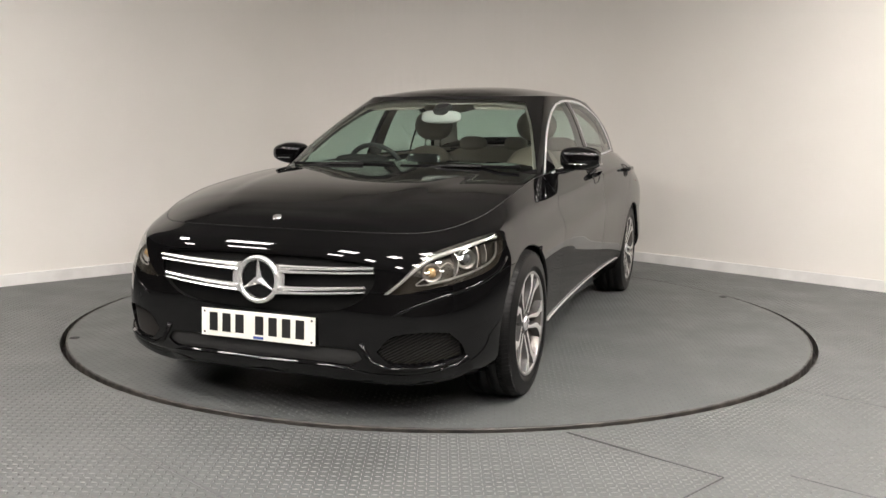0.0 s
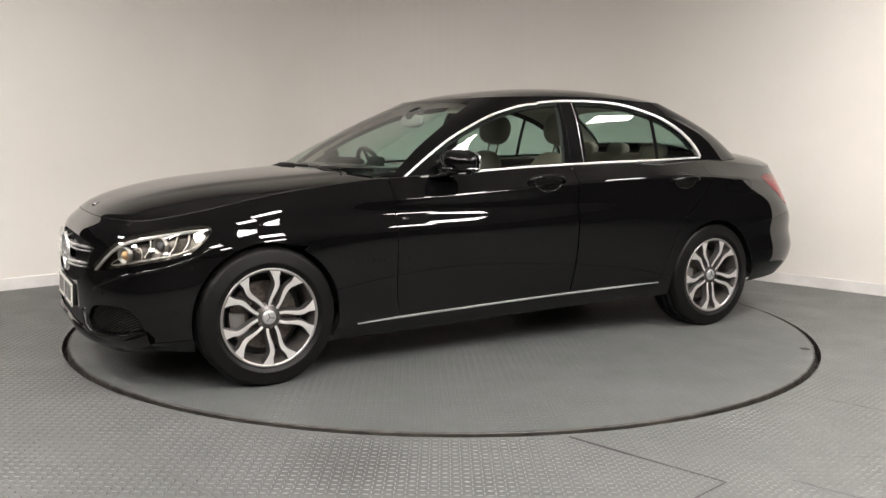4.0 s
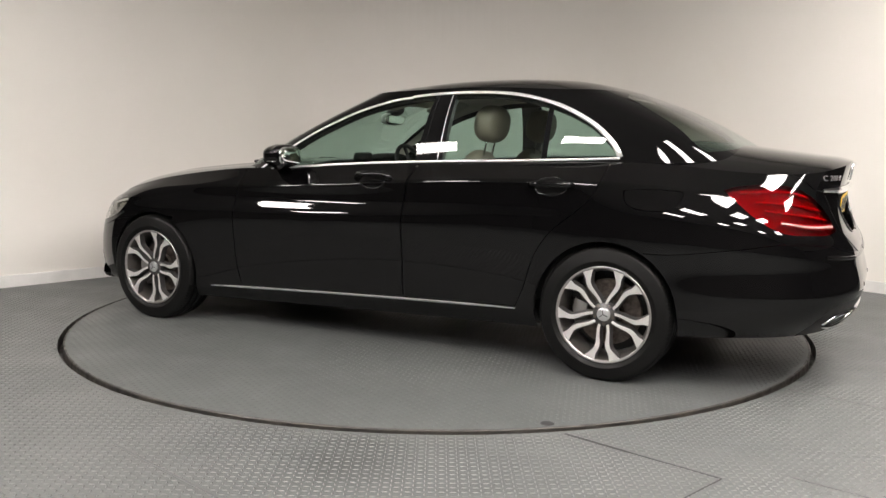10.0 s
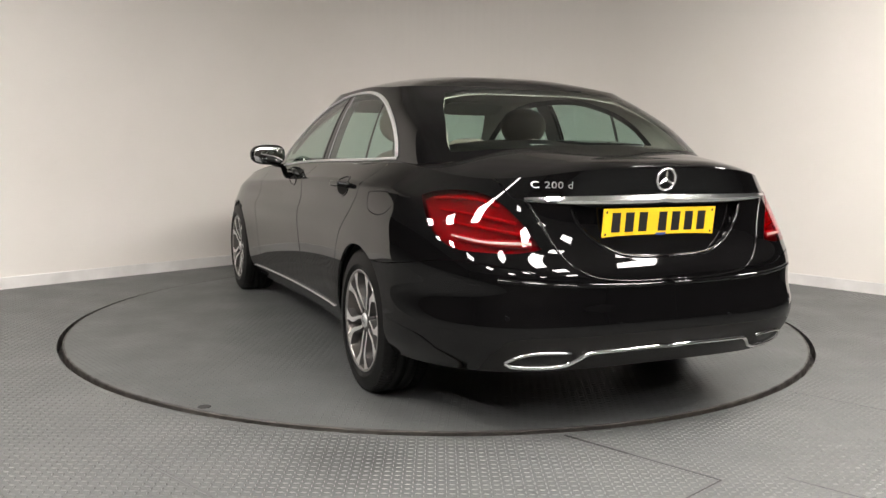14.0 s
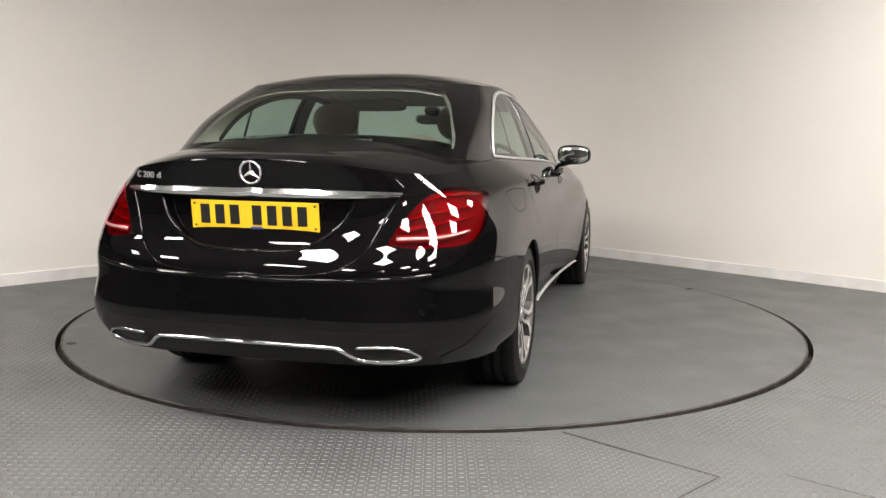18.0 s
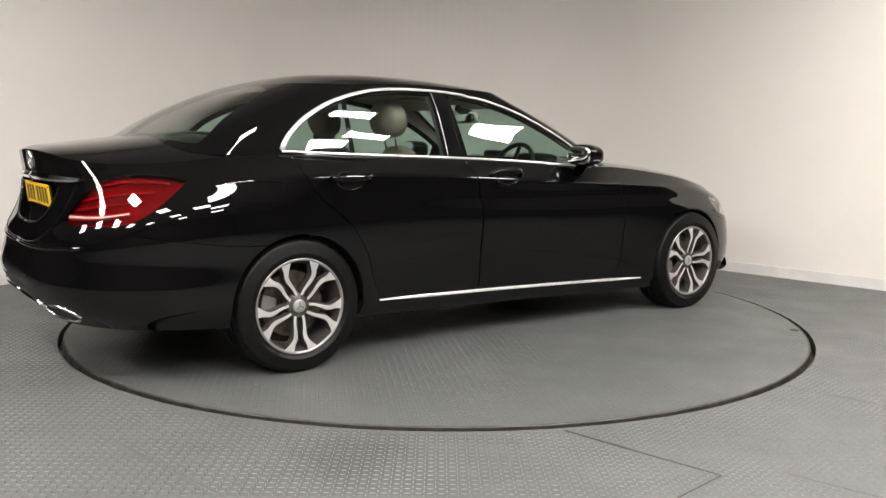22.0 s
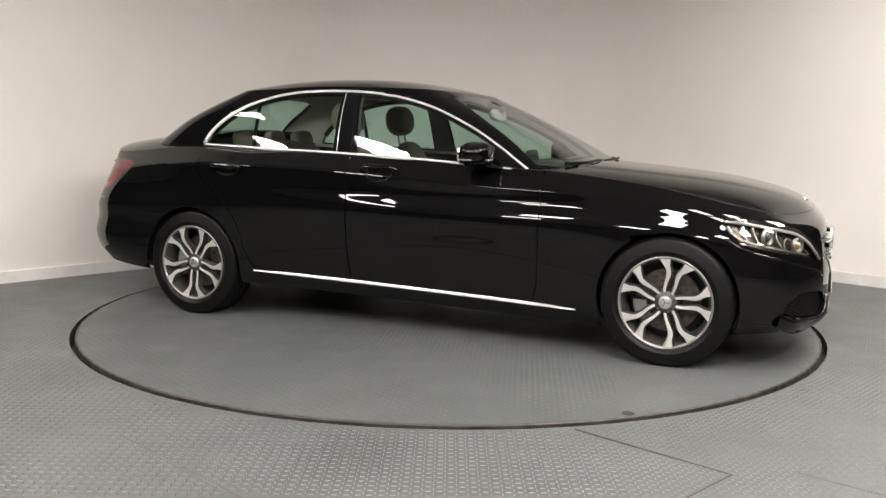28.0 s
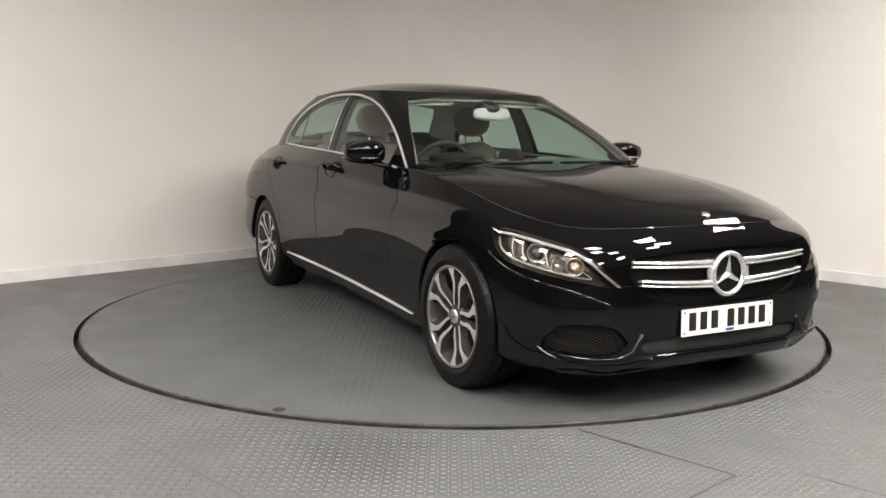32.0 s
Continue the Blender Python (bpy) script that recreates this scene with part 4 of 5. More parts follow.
    out["brake_caliper"] = (bm, CALIPER, "grey brake caliper", False)
    bm = bmesh.new()
    lathe(bm, [(0.0, -0.03), (0.195, -0.03), (0.195, -0.05), (0.0, -0.05)], 40)
    out["back_plate"] = (bm, MATT_BLACK, "black back plate", False)
    done = {}
    for key, (bm, mat, label, smooth) in out.items():
        ob = part(key.rstrip("-0123456789"), bm, mat, None, label, smooth)
        if key in ("tread", "shoulder_tread"):
            tagged(ob, kind="stuff")
        done[key] = ob
    bolt = bmesh.new()
    lathe(bolt, [(0.0, 0.0), (0.0075, 0.0), (0.009, -0.004), (0.009, -0.03)], 6)
    cup = bmesh.new()
    lathe(cup, [(0.0145, 0.0), (0.0135, 0.001), (0.012, -0.001), (0.0105, -0.02), (0.0, -0.02)], 16)
    for k in range(5):
        a = radians(97 + 36 + 72 * k)
        m = Matrix.Translation((0.046 * math.cos(a), w - 0.024, 0.046 * math.sin(a)))
        for name, src, mat in (("bolt", bolt, IRON), ("bolt_hole", cup, MATT_BLACK)):
            b2 = src.copy()
            bmesh.ops.transform(b2, matrix=m, verts=b2.verts)
            done[name + str(k)] = part(name, b2, mat, None)
    bolt.free(), cup.free()
    valve = bmesh.new()
    box(valve, -0.003, w - 0.03, 0.175, 0.003, w - 0.012, 0.205, 0.001, Matrix.Rotation(radians(50), 4, "Y"))
    done["valve"] = part("valve", valve, RUBBER, None)
    return done


wheel_kit = None
for x, ydist, spins in ((AXLE_F, 0.792, (20.0, 29.0)), (AXLE_R, 0.772, (8.0, 7.0))):
    for side, spin in ((1, spins[0]), (-1, spins[1])):
        wh = new("wheel")
        wh.parent = car
        tagged(wh, "twin-spoke silver alloy wheel")
        if wheel_kit is None:
            wheel_kit = wheel_meshes()
            kids = list(wheel_kit.values())
        else:
            kids = []
            for o in wheel_kit.values():
                o2 = o.copy()
                scene.collection.objects.link(o2)
                kids.append(o2)
        for o in kids:
            o.parent = wh
        wh.matrix_basis = pose(x, side * ydist, HUB_Z, 0, 0, 0 if side > 0 else 180) @ pose(0, 0, 0, 0, spin, 0)


# ---- front: grille, emblem, lamps, plate ----
def front_on(y, z, lift=0.0):
    p, nm = on_shell(LOWER, [(abs(y), z)], "yzf", lift)
    p, nm = p[0].copy(), nm[0].copy()
    if y < 0:
        p[1], nm[1] = -p[1], -nm[1]
    return p, nm


def emblem(name, m, r, tube, mat, label):
    """A ring with three tapering arms, facing +x."""
    ob = new(name)
    ob.parent = car
    tagged(ob, label)
    bm = bmesh.new()
    k = 56
    rows = []
    for i in range(k):
        a = 2 * math.pi * i / k
        c, s_ = math.cos(a), math.sin(a)
        rows.append([(h, c * (r + q), s_ * (r + q)) for q, h in ((-tube, 0), (-tube * 0.7, tube * 1.1), (0, tube * 1.5), (tube * 0.7, tube * 1.1), (tube, 0))])
    loft(bm, rows, close_v=True)
    bmesh.ops.recalc_face_normals(bm, faces=bm.faces)
    part("ring", bm, mat, ob, smooth=True)
    for i in range(3):
        bm = bmesh.new()
        a = radians(90 + 120 * i)
        d, t = Vector((0, math.cos(a), math.sin(a))), Vector((0, -math.sin(a), math.cos(a)))
        tip = d * (r - tube * 0.3)
        w = r * 0.17
        b0, b1, top = t * w + d * w * 0.58, -t * w + d * w * 0.58, Vector((tube * 1.5, 0, 0))
        v = [bm.verts.new(p) for p in (Vector((0, 0, 0)), b0, tip, b1, top, tip + Vector((tube * 0.6, 0, 0)))]
        for f in ((0, 1, 4), (1, 5, 4), (1, 2, 5), (3, 0, 4), (3, 4, 5), (2, 3, 5)):
            bm.faces.new([v[j] for j in f])
        bmesh.ops.recalc_face_normals(bm, faces=bm.faces)
        part("arm", bm, mat, ob)
    ob.matrix_basis = m
    return ob


for zz, dz in ((0.607, 0.014), (0.525, 0.026)):
    for side in (1, -1):
        bar = new("grille_bar")
        bar.parent = car
        tagged(bar, "silver grille louvre")
        c = [(0.095 + 0.385 * q, zz + dz * q ** 1.3) for q in np.linspace(0, 1, 14)]
        if dz > 0.02:
            c = c[:-1]
        p, nm = on_shell(LOWER, c, "yzf", 0.006)
        f = np.array([1, side, 1])
        for off, wd, mat in ((0.0085, 0.0155, EMBLEM), (-0.0095, 0.0125, EMBLEM), (0.0, 0.005, MATT_BLACK)):
            q = (p + np.array([0, 0, off])) * f
            bm = bmesh.new()
            lift = 0.006 if mat is EMBLEM else -0.004
            sweep(bm, list(q), list(nm * f), lambda u, wd=wd, lift=lift: [(a * wd * (1 - 0.35 * u), h + lift) for a, h in ((-0.5, -0.02), (-0.5, 0.0), (-0.2, 0.005), (0.3, 0.003), (0.5, -0.001), (0.5, -0.02))])
            part("louvre", bm, mat, bar, smooth=False)
p0, _ = front_on(0.0, 0.562)
emblem("front_emblem", pose(p0[0] + 0.008, 0, 0.562), 0.086, 0.0105, EMBLEM, "large chrome ring emblem with three arms")
bm = bmesh.new()
lathe(bm, [(0.0, 0.004), (0.076, 0.004), (0.09, -0.02)], 48)
bmesh.ops.transform(bm, matrix=Matrix.Translation((p0[0], 0, 0.562)) @ Matrix.Rotation(-math.pi / 2, 4, "Z"), verts=bm.verts)
part("emblem_back", bm, GLOSS_BLACK, car, "gloss black emblem backing")
for side in (1, -1):
    # silver shoulders beside the emblem
    bm = bmesh.new()
    for zz in (0.607, 0.525):
        q = [(0.080, zz - 0.016), (0.080, zz + 0.016), (0.135, zz + 0.013), (0.135, zz - 0.011)]
        vs = []
        for y, z in q:
            pp, _ = front_on(side * y, z, 0.014 if y < 0.1 else 0.011)
            vs.append(pp)
        fr = [bm.verts.new(v) for v in vs]
        bk = [bm.verts.new(v - np.array([0.03, 0, 0])) for v in vs]
        bm.faces.new(fr)
        for i in range(4):
            bm.faces.new((fr[i], bk[i], bk[(i + 1) % 4], fr[(i + 1) % 4]))
    q = [(0.088, 0.53), (0.088, 0.60), (0.118, 0.585), (0.118, 0.54)]
    fr = [bm.verts.new(front_on(side * y, z, 0.010)[0]) for y, z in q]
    bm.faces.new(fr)
    bmesh.ops.recalc_face_normals(bm, faces=bm.faces)
    part("emblem_mount", bm, EMBLEM, car, "silver emblem mount")
bm = bmesh.new()
lathe(bm, [(0.0, 0.006), (0.014, 0.006), (0.019, 0.003), (0.021, -0.003)], 32)
bmesh.ops.transform(bm, matrix=Matrix.Translation((2.022, 0, 0.795)) @ Matrix.Rotation(radians(-62), 4, "Y") @ Matrix.Rotation(-math.pi / 2, 4, "Z"), verts=bm.verts)
part("bonnet_badge", bm, CHROME, car, "small round chrome bonnet badge", smooth=True)

for side in (1, -1):
    f = np.array([1, side, 1])
    lamp = new("headlight")
    lamp.parent = car
    tagged(lamp, "clear headlight with silver light guide and projector lens")
    lens = shell_part("lens", [half["headlight"]], CLEAR_LENS, lamp, "clear lens", (side,))
    lens.visible_shadow = False
    shell_part("housing", [half["headlight"]], LAMP_DARK, lamp, "dark lamp housing", (side,), -0.055)
    bm = bmesh.new()
    rim_wall(bm, LOWER, HEADLIGHT, "xyz", -0.001, -0.06, side)
    part("bezel", bm, LAMP_DARK, lamp, "dark bezel")
    # light guide along the upper edge, a lower one, and the outer loop
    top = curve(HEAD_TOP, 0.02)
    p, nm = on_shell(LOWER, top, "xyz", -0.016)
    p = p + np.array([0, 0, -0.012])
    bm = bmesh.new()
    sweep(bm, list(p * f), list(nm * f), lambda q: [(a * (0.010 + 0.005 * math.sin(q * 3.1)), h) for a, h in ((-0.5, -0.006), (-0.5, 0.002), (0, 0.006), (0.5, 0.002), (0.5, -0.006))])
    part("light_guide", bm, DRL, lamp, "pale light guide", smooth=True)
    low = [(1.69, 0.818, 0.70), (1.715, 0.822, 0.66), (1.76, 0.812, 0.63), (1.84, 0.783, 0.605), (1.94, 0.72, 0.580), (2.01, 0.645, 0.560)]
    p, nm = on_shell(LOWER, curve(low, 0.02), "xyz", -0.02)
    bm = bmesh.new()
    sweep(bm, list(p * f), list(nm * f), lambda q: [(a * 0.007, h) for a, h in ((-0.5, -0.004), (-0.5, 0.002), (0.5, 0.002), (0.5, -0.004))])
    part("lower_guide", bm, LAMP_CHROME, lamp, "dull silver lower bezel")
    # two light units
    for (px, py, pz, r_, name, mat) in ((1.985, 0.655, 0.605, 0.033, "projector", LAMP_CHROME), (1.855, 0.745, 0.648, 0.036, "main_beam", LAMP_CHROME)):
        q, nn = on_shell(LOWER, [(px, py, pz)], "xyz", -0.045)
        bm = bmesh.new()
        lathe(bm, [(0.004, -0.012), (r_ * 0.6, -0.005), (r_, 0.02), (r_ + 0.004, 0.021), (r_ + 0.004, 0.0)], 28)
        d = Vector((0.86, 0.5 * side, 0.0)).normalized()
        rot = d.to_track_quat("Y", "Z").to_matrix().to_4x4()
        bmesh.ops.transform(bm, matrix=Matrix.Translation(Vector(q[0] * f)) @ rot, verts=bm.verts)
        part(name, bm, mat, lamp, "silver reflector bowl", smooth=True)
        bm = bmesh.new()
        bmesh.ops.create_uvsphere(bm, u_segments=20, v_segments=12, radius=r_ * 0.62)
        bmesh.ops.transform(bm, matrix=Matrix.Translation(Vector(q[0] * f) + d * 0.006), verts=bm.verts)
        part("projector_lens", bm, AMBER if name == "projector" else LENS_GLASS, lamp, "amber-tinted indicator" if name == "projector" else "clear projector lens", smooth=True)
    for fin in (((1.80, 0.775, 0.695), (1.815, 0.79, 0.655), (1.84, 0.79, 0.615)), ((1.90, 0.715, 0.672), (1.90, 0.73, 0.64), (1.925, 0.73, 0.597)),
                ((1.755, 0.80, 0.705), (1.765, 0.815, 0.67), (1.785, 0.815, 0.635))):
        p, nm = on_shell(LOWER, curve(list(fin), 0.012), "xyz", -0.035)
        bm = bmesh.new()
        sweep(bm, list(p * f), list(nm * f), [(-0.003, -0.02), (-0.003, 0.004), (0.003, 0.004), (0.003, -0.02)])
        part("fin", bm, LAMP_CHROME, lamp, "silver lamp fin")
    loop = [(2.035, 0.615, 0.560), (1.99, 0.66, 0.60), (1.94, 0.70, 0.635), (1.925, 0.715, 0.60), (1.95, 0.715, 0.575)]
    p, nm = on_shell(LOWER, curve(loop, 0.012, True), "xyz", -0.026)
    bm = bmesh.new()
    sweep(bm, list(p * f), list(nm * f), oval(0.0045, 0.004, 6), closed=True)
    part("indicator_frame", bm, LAMP_CHROME, lamp, "pale indicator frame", smooth=True)
    # bumper: corner intake wall, bright-edged lip
    bm = bmesh.new()
    rim_wall(bm, LOWER, INTAKE, "yzf", 0.001, -0.03, side)
    part("intake_wall", bm, GLOSS_BLACK, car)
    bm = bmesh.new()
    for k in range(-8, 22):
        row = [(0.49 + 0.31 * q, 0.262 + 0.012 * k + 0.16 * (q - 0.5)) for q in np.linspace(0, 1, 40)]
        ok = inside(np.array(row), INTAKE)
        row = [q for q, good in zip(row, ok) if good]
        if len(row) > 3:
            p, nm = on_shell(LOWER, row, "yzf", -0.018)
            sweep(bm, list(p * f), list(nm * f), [(-0.002, -0.004), (-0.001, 0.002), (0.001, 0.002), (0.002, -0.004)])
    tagged(part("intake_mesh", bm, MESH_LINE, car, "fine dark mesh in the corner intake"), kind="stuff")
    lip = curve([(0.0, 0.218), (0.25, 0.222), (0.40, 0.212), (0.48, 0.192), (0.56, 0.190), (0.68, 0.206), (0.76, 0.228), (0.80, 0.252)], 0.03)
    p, nm = on_shell(LOWER, lip, "yzf", 0.0)
    bm = bmesh.new()
    sweep(bm, list(p * f), list(nm * f), lambda q: [(a * -side, h) for a, h in ((-0.016, -0.02), (-0.016, 0.014), (-0.011, 0.024), (-0.004, 0.0285), (0.002, 0.0275), (0.008, 0.0245), (0.026, 0.0145), (0.044, 0.003), (0.050, -0.02))], cap=False)
    part("front_lip", bm, PAINT, car, "glossy black bumper lip", smooth=True)
    # crease under the headlight, and the blade over the lower intake
    blade = curve([(0.440, 0.345), (0.455, 0.312), (0.478, 0.275), (0.53, 0.252), (0.64, 0.252), (0.74, 0.266)], 0.03)
    p, nm = on_shell(LOWER, blade, "yzf", 0.0)
    bm = bmesh.new()
    sweep(bm, list(p * f), list(nm * f), lambda q: [(a * (0.024 - 0.010 * q), h) for a, h in ((-0.5, -0.01), (-0.35, 0.006), (0.0, 0.012), (0.35, 0.006), (0.5, -0.01))])
    part("bumper_blade", bm, PAINT, car, "glossy black bumper blade", smooth=True)
    crease = curve([(2.085, 0.55, 0.452), (2.062, 0.604, 0.478), (2.003, 0.681, 0.510), (1.938, 0.742, 0.533), (1.860, 0.794, 0.557), (1.763, 0.836, 0.592), (1.68, 0.86, 0.64)], 0.03)
    p, nm = on_shell(LOWER, crease, "xyz", 0.0)
    bm = bmesh.new()
    sweep(bm, list(p * f), list(nm * f), [(-0.012, -0.003), (-0.003, 0.0016), (0.003, 0.0016), (0.012, -0.003)])
    part("bumper_crease", bm, PAINT, car, smooth=True)
    for y, z in ((0.63, 0.44), (0.25, 0.40)):
        q, nn = front_on(side * y, z, 0.001)
        bm = bmesh.new()
        lathe(bm, [(0.0, 0.001), (0.009, 0.001), (0.0105, -0.002)], 16)
        bmesh.ops.transform(bm, matrix=Matrix.Translation(q) @ Vector(nn).to_track_quat("Y", "Z").to_matrix().to_4x4(), verts=bm.verts)
        part("parking_sensor", bm, GLOSS_BLACK, car, "round black parking sensor")


def number_plate(name, m, mat, label):
    """A plate facing +x with plain dark bars in place of its characters."""
    ob = new(name)
    ob.parent = car
    tagged(ob, label)
    bm = bmesh.new()
    box(bm, 0, -0.26, -0.0555, 0.004, 0.26, 0.0555, 0.0015)
    part("plate_face", bm, mat, ob)
    bm = bmesh.new()
    box(bm, -0.012, -0.255, -0.05, -0.001, 0.255, 0.05, 0.002)
    part("plate_holder", bm, MATT_BLACK, ob)
    at = 0.219
    for i, w in enumerate((0.050, 0.050, 0.050, 0.050, 0.050, 0.050, 0.050)):
        bm = bmesh.new()
        box(bm, 0.004, at - w + 0.006, -0.034, 0.0052, at - 0.006, 0.040)
        part("bar", bm, PLATE_INK, ob)
        at -= w + 0.011 + (0.030 if i == 3 else 0)
    bm = bmesh.new()
    box(bm, 0.004, -0.016, -0.051, 0.0052, 0.030, -0.041)
    part("bar", bm, BLUE, ob, "small blue bar")
    for y in (-0.245, 0.245):
        for z in (-0.042, 0.042):
            bm = bmesh.new()
            lathe(bm, [(0.0, 0.0055), (0.004, 0.0052), (0.005, 0.004)], 10)
            bmesh.ops.transform(bm, matrix=Matrix.Translation((0, y, z)) @ Matrix.Rotation(-math.pi / 2, 4, "Z"), verts=bm.verts)
            part("screw", bm, PLATE_INK, ob)
    ob.matrix_basis = m
    return ob


number_plate("front_plate", pose(2.176, 0, 0.377, 0, -2, 0), PLATE_WHITE, "white number plate with dark bars")
number_plate("rear_plate", pose(-2.366, 0, 0.824, 0, 6, 180), PLATE_YELLOW, "yellow number plate with dark bars")

# ---- rear: recess, chrome strip, emblem, lamps, exhaust trim ----
shell_part("plate_recess", [half["recess"]], PAINT, car, "glossy black plate recess", (1, -1), -0.028)
for side in (1, -1):
    f = np.array([1, side, 1])
    bm = bmesh.new()
    edge = np.array(list(RECESS[RECESS[:, 0] > 0.0]))
    k0 = int(np.argmin(np.abs(edge[:, 0]) + (edge[:, 1] < 0.8)))
    edge = np.roll(edge, -k0, 0)
    rim_wall(bm, LOWER, edge, "yzr", 0.001, -0.03, side, closed=False)
    part("recess_wall", bm, PAINT, car)
    p, nm = on_shell(LOWER, curve([(0.0, 0.700), (0.12, 0.702), (0.22, 0.716), (0.305, 0.762), (0.365, 0.822), (0.39, 0.88)], 0.03), "yzr", 0.0)
    bm = bmesh.new()
    sweep(bm, list(p * f), list(nm * f), [(-0.009, -0.014), (-0.009, -0.003), (-0.004, 0.004), (0.0, 0.0055), (0.004, 0.004), (0.009, -0.003), (0.009, -0.014)], cap=False)
    part("recess_edge", bm, PAINT, car, smooth=True)
    p, nm = on_shell(LOWER, curve([(0.0, 0.618), (0.18, 0.620), (0.33, 0.636), (0.40, 0.668), (0.458, 0.724), (0.505, 0.82), (0.545, 0.90)], 0.03), "yzr", 0.0)
    bm = bmesh.new()
    sweep(bm, list(p * f), list(nm * f), [(-0.004, -0.008), (-0.004, 0.0015), (0.0, 0.003), (0.004, 0.0015), (0.004, -0.008)], cap=False)
    part("lid_edge", bm, PAINT, car, smooth=True)
    p, nm = on_shell(LOWER, curve([(0.0, 0.604), (0.20, 0.606), (0.40, 0.612), (0.55, 0.620), (0.68, 0.630)], 0.03), "yzr", 0.0)
    bm = bmesh.new()
    sweep(bm, list(p * f), list(nm * f), [(-0.012, -0.006), (-0.007, 0.0025), (-0.002, 0.0055), (0.002, 0.0055), (0.007, 0.0025), (0.012, -0.006)], cap=False)
    part("bumper_ledge", bm, PAINT, car, "rounded ledge on top of the rear bumper", smooth=True)
    lamp = new("tail_light")
    lamp.parent = car
    tagged(lamp, "red tail light with a clear strip")
    shell_part("lens", [half["tail_light"]], RED_LENS, lamp, "glossy red lens", (side,), 0.002)
    shell_part("reflector", [half["tail_light"]], RED_GLOW, lamp, "red reflector behind the lens", (side,), -0.022)
    for k, (za, mat, nm_, wd) in enumerate((
            ([(-2.345, 0.548, 0.752), (-2.29, 0.652, 0.752), (-2.235, 0.715, 0.758), (-2.16, 0.768, 0.772)], CLEAR_STRIP, "clear_strip", 0.030),
            ([(-2.33, 0.565, 0.785), (-2.26, 0.66, 0.80), (-2.18, 0.735, 0.815), (-2.10, 0.785, 0.83)], RED_BRIGHT, "light_bar", 0.014),
            ([(-2.30, 0.585, 0.825), (-2.23, 0.672, 0.845), (-2.15, 0.735, 0.86), (-2.06, 0.785, 0.87)], RED_BRIGHT, "light_bar", 0.014),
            ([(-2.25, 0.628, 0.885), (-2.17, 0.68, 0.905), (-2.09, 0.73, 0.912), (-1.99, 0.775, 0.908)], RED_BRIGHT, "light_bar", 0.014))):
        p, nm = on_shell(LOWER, curve(za, 0.02), "xyz", -0.001 if k == 0 else -0.006)
        bm = bmesh.new()
        sweep(bm, list(p * f), list(nm * f), lambda q, wd=wd: [(a * wd * (1 - 0.4 * q), h) for a, h in ((-0.5, -0.006), (-0.5, 0.0), (0, 0.005), (0.5, 0.0), (0.5, -0.006))])
        part(nm_, bm, mat, lamp, "clear reversing strip" if k == 0 else "bright red light bar", smooth=True)
    # exhaust trim
    low = curve([(0.645, 0.332), (0.622, 0.318), (0.555, 0.310), (0.47, 0.312), (0.425, 0.320), (0.395, 0.342), (0.36, 0.366), (0.30, 0.370), (0.0, 0.372)], 0.02)
    p, nm = on_shell(LOWER, low, "yzr", 0.002)
    bm = bmesh.new()
    sweep(bm, list(p * f), list(nm * f), lambda q: [(a * (0.013 if q > 0.45 else 0.016), h) for a, h in ((-0.5, -0.012), (-0.5, 0.006), (-0.25, 0.012), (0.25, 0.012), (0.5, 0.004), (0.5, -0.012))], cap=False)
    part("bumper_trim", bm, CHROME, car, "chrome strip along the bumper", smooth=True)
    up = curve([(0.645, 0.332), (0.615, 0.356), (0.565, 0.372), (0.50, 0.374), (0.43, 0.371)], 0.02)
    p, nm = on_shell(LOWER, up, "yzr", 0.002)
    bm = bmesh.new()
    sweep(bm, list(p * f), list(nm * f), [(-0.004, -0.01), (-0.004, 0.008), (0.004, 0.008), (0.004, -0.01)])
    part("exhaust_trim", bm, CHROME, car, "chrome exhaust surround", smooth=True)
    hole = poly([(0.636, 0.333), (0.61, 0.354), (0.565, 0.370), (0.43, 0.368)], [(0.43, 0.368), (0.43, 0.325), (0.47, 0.318), (0.555, 0.316), (0.617, 0.324)])
    bm = bmesh.new()
    p, nm = on_shell(LOWER, hole, "yzr", 0.003)
    bm.faces.new([bm.verts.new(q) for q in p * f])
    part("exhaust_insert", bm, MATT_BLACK, car, "black exhaust insert")
    for y, z in ((0.66, 0.50), (0.25, 0.47)):
        p, nm = on_shell(LOWER, [(y, z)], "yzr", 0.001)
        bm = bmesh.new()
        lathe(bm, [(0.0, 0.001), (0.009, 0.001), (0.0105, -0.002)], 16)
        bmesh.ops.transform(bm, matrix=Matrix.Translation(p[0] * f) @ Vector(nm[0] * f).to_track_quat("Y", "Z").to_matrix().to_4x4(), verts=bm.verts)
        part("parking_sensor", bm, GLOSS_BLACK, car, "round black parking sensor")
yy = np.concatenate([-np.linspace(0.555, 0.02, 24), np.linspace(0.02, 0.555, 24)])
strip = []
for y in yy:
    p, nm = on_shell(LOWER, [(abs(y), 0.912)], "yzr", 0.003)
    strip.append(p[0] * np.array([1, 1 if y > 0 else -1, 1]))
bm = bmesh.new()
sweep(bm, strip, [np.array([-1.0, 0, 0.2])] * len(strip), lambda q: [(a * (0.014 + 0.016 * (1 - abs(2 * q - 1) ** 4)), h) for a, h in ((-0.5, -0.02), (-0.5, 0.004), (-0.1, 0.014), (0.5, 0.008), (0.5, -0.02))])
part("boot_strip", bm, CHROME, car, "chrome strip across the boot lid", smooth=False)
p, nm = on_shell(LOWER, [(0.0, 0.985)], "yzr", 0.002)
emblem("rear_emblem", Matrix.Translation(p[0]) @ pose(0, 0, 0, 0, 8, 180), 0.041, 0.0042, EMBLEM, "chrome ring emblem with three arms")
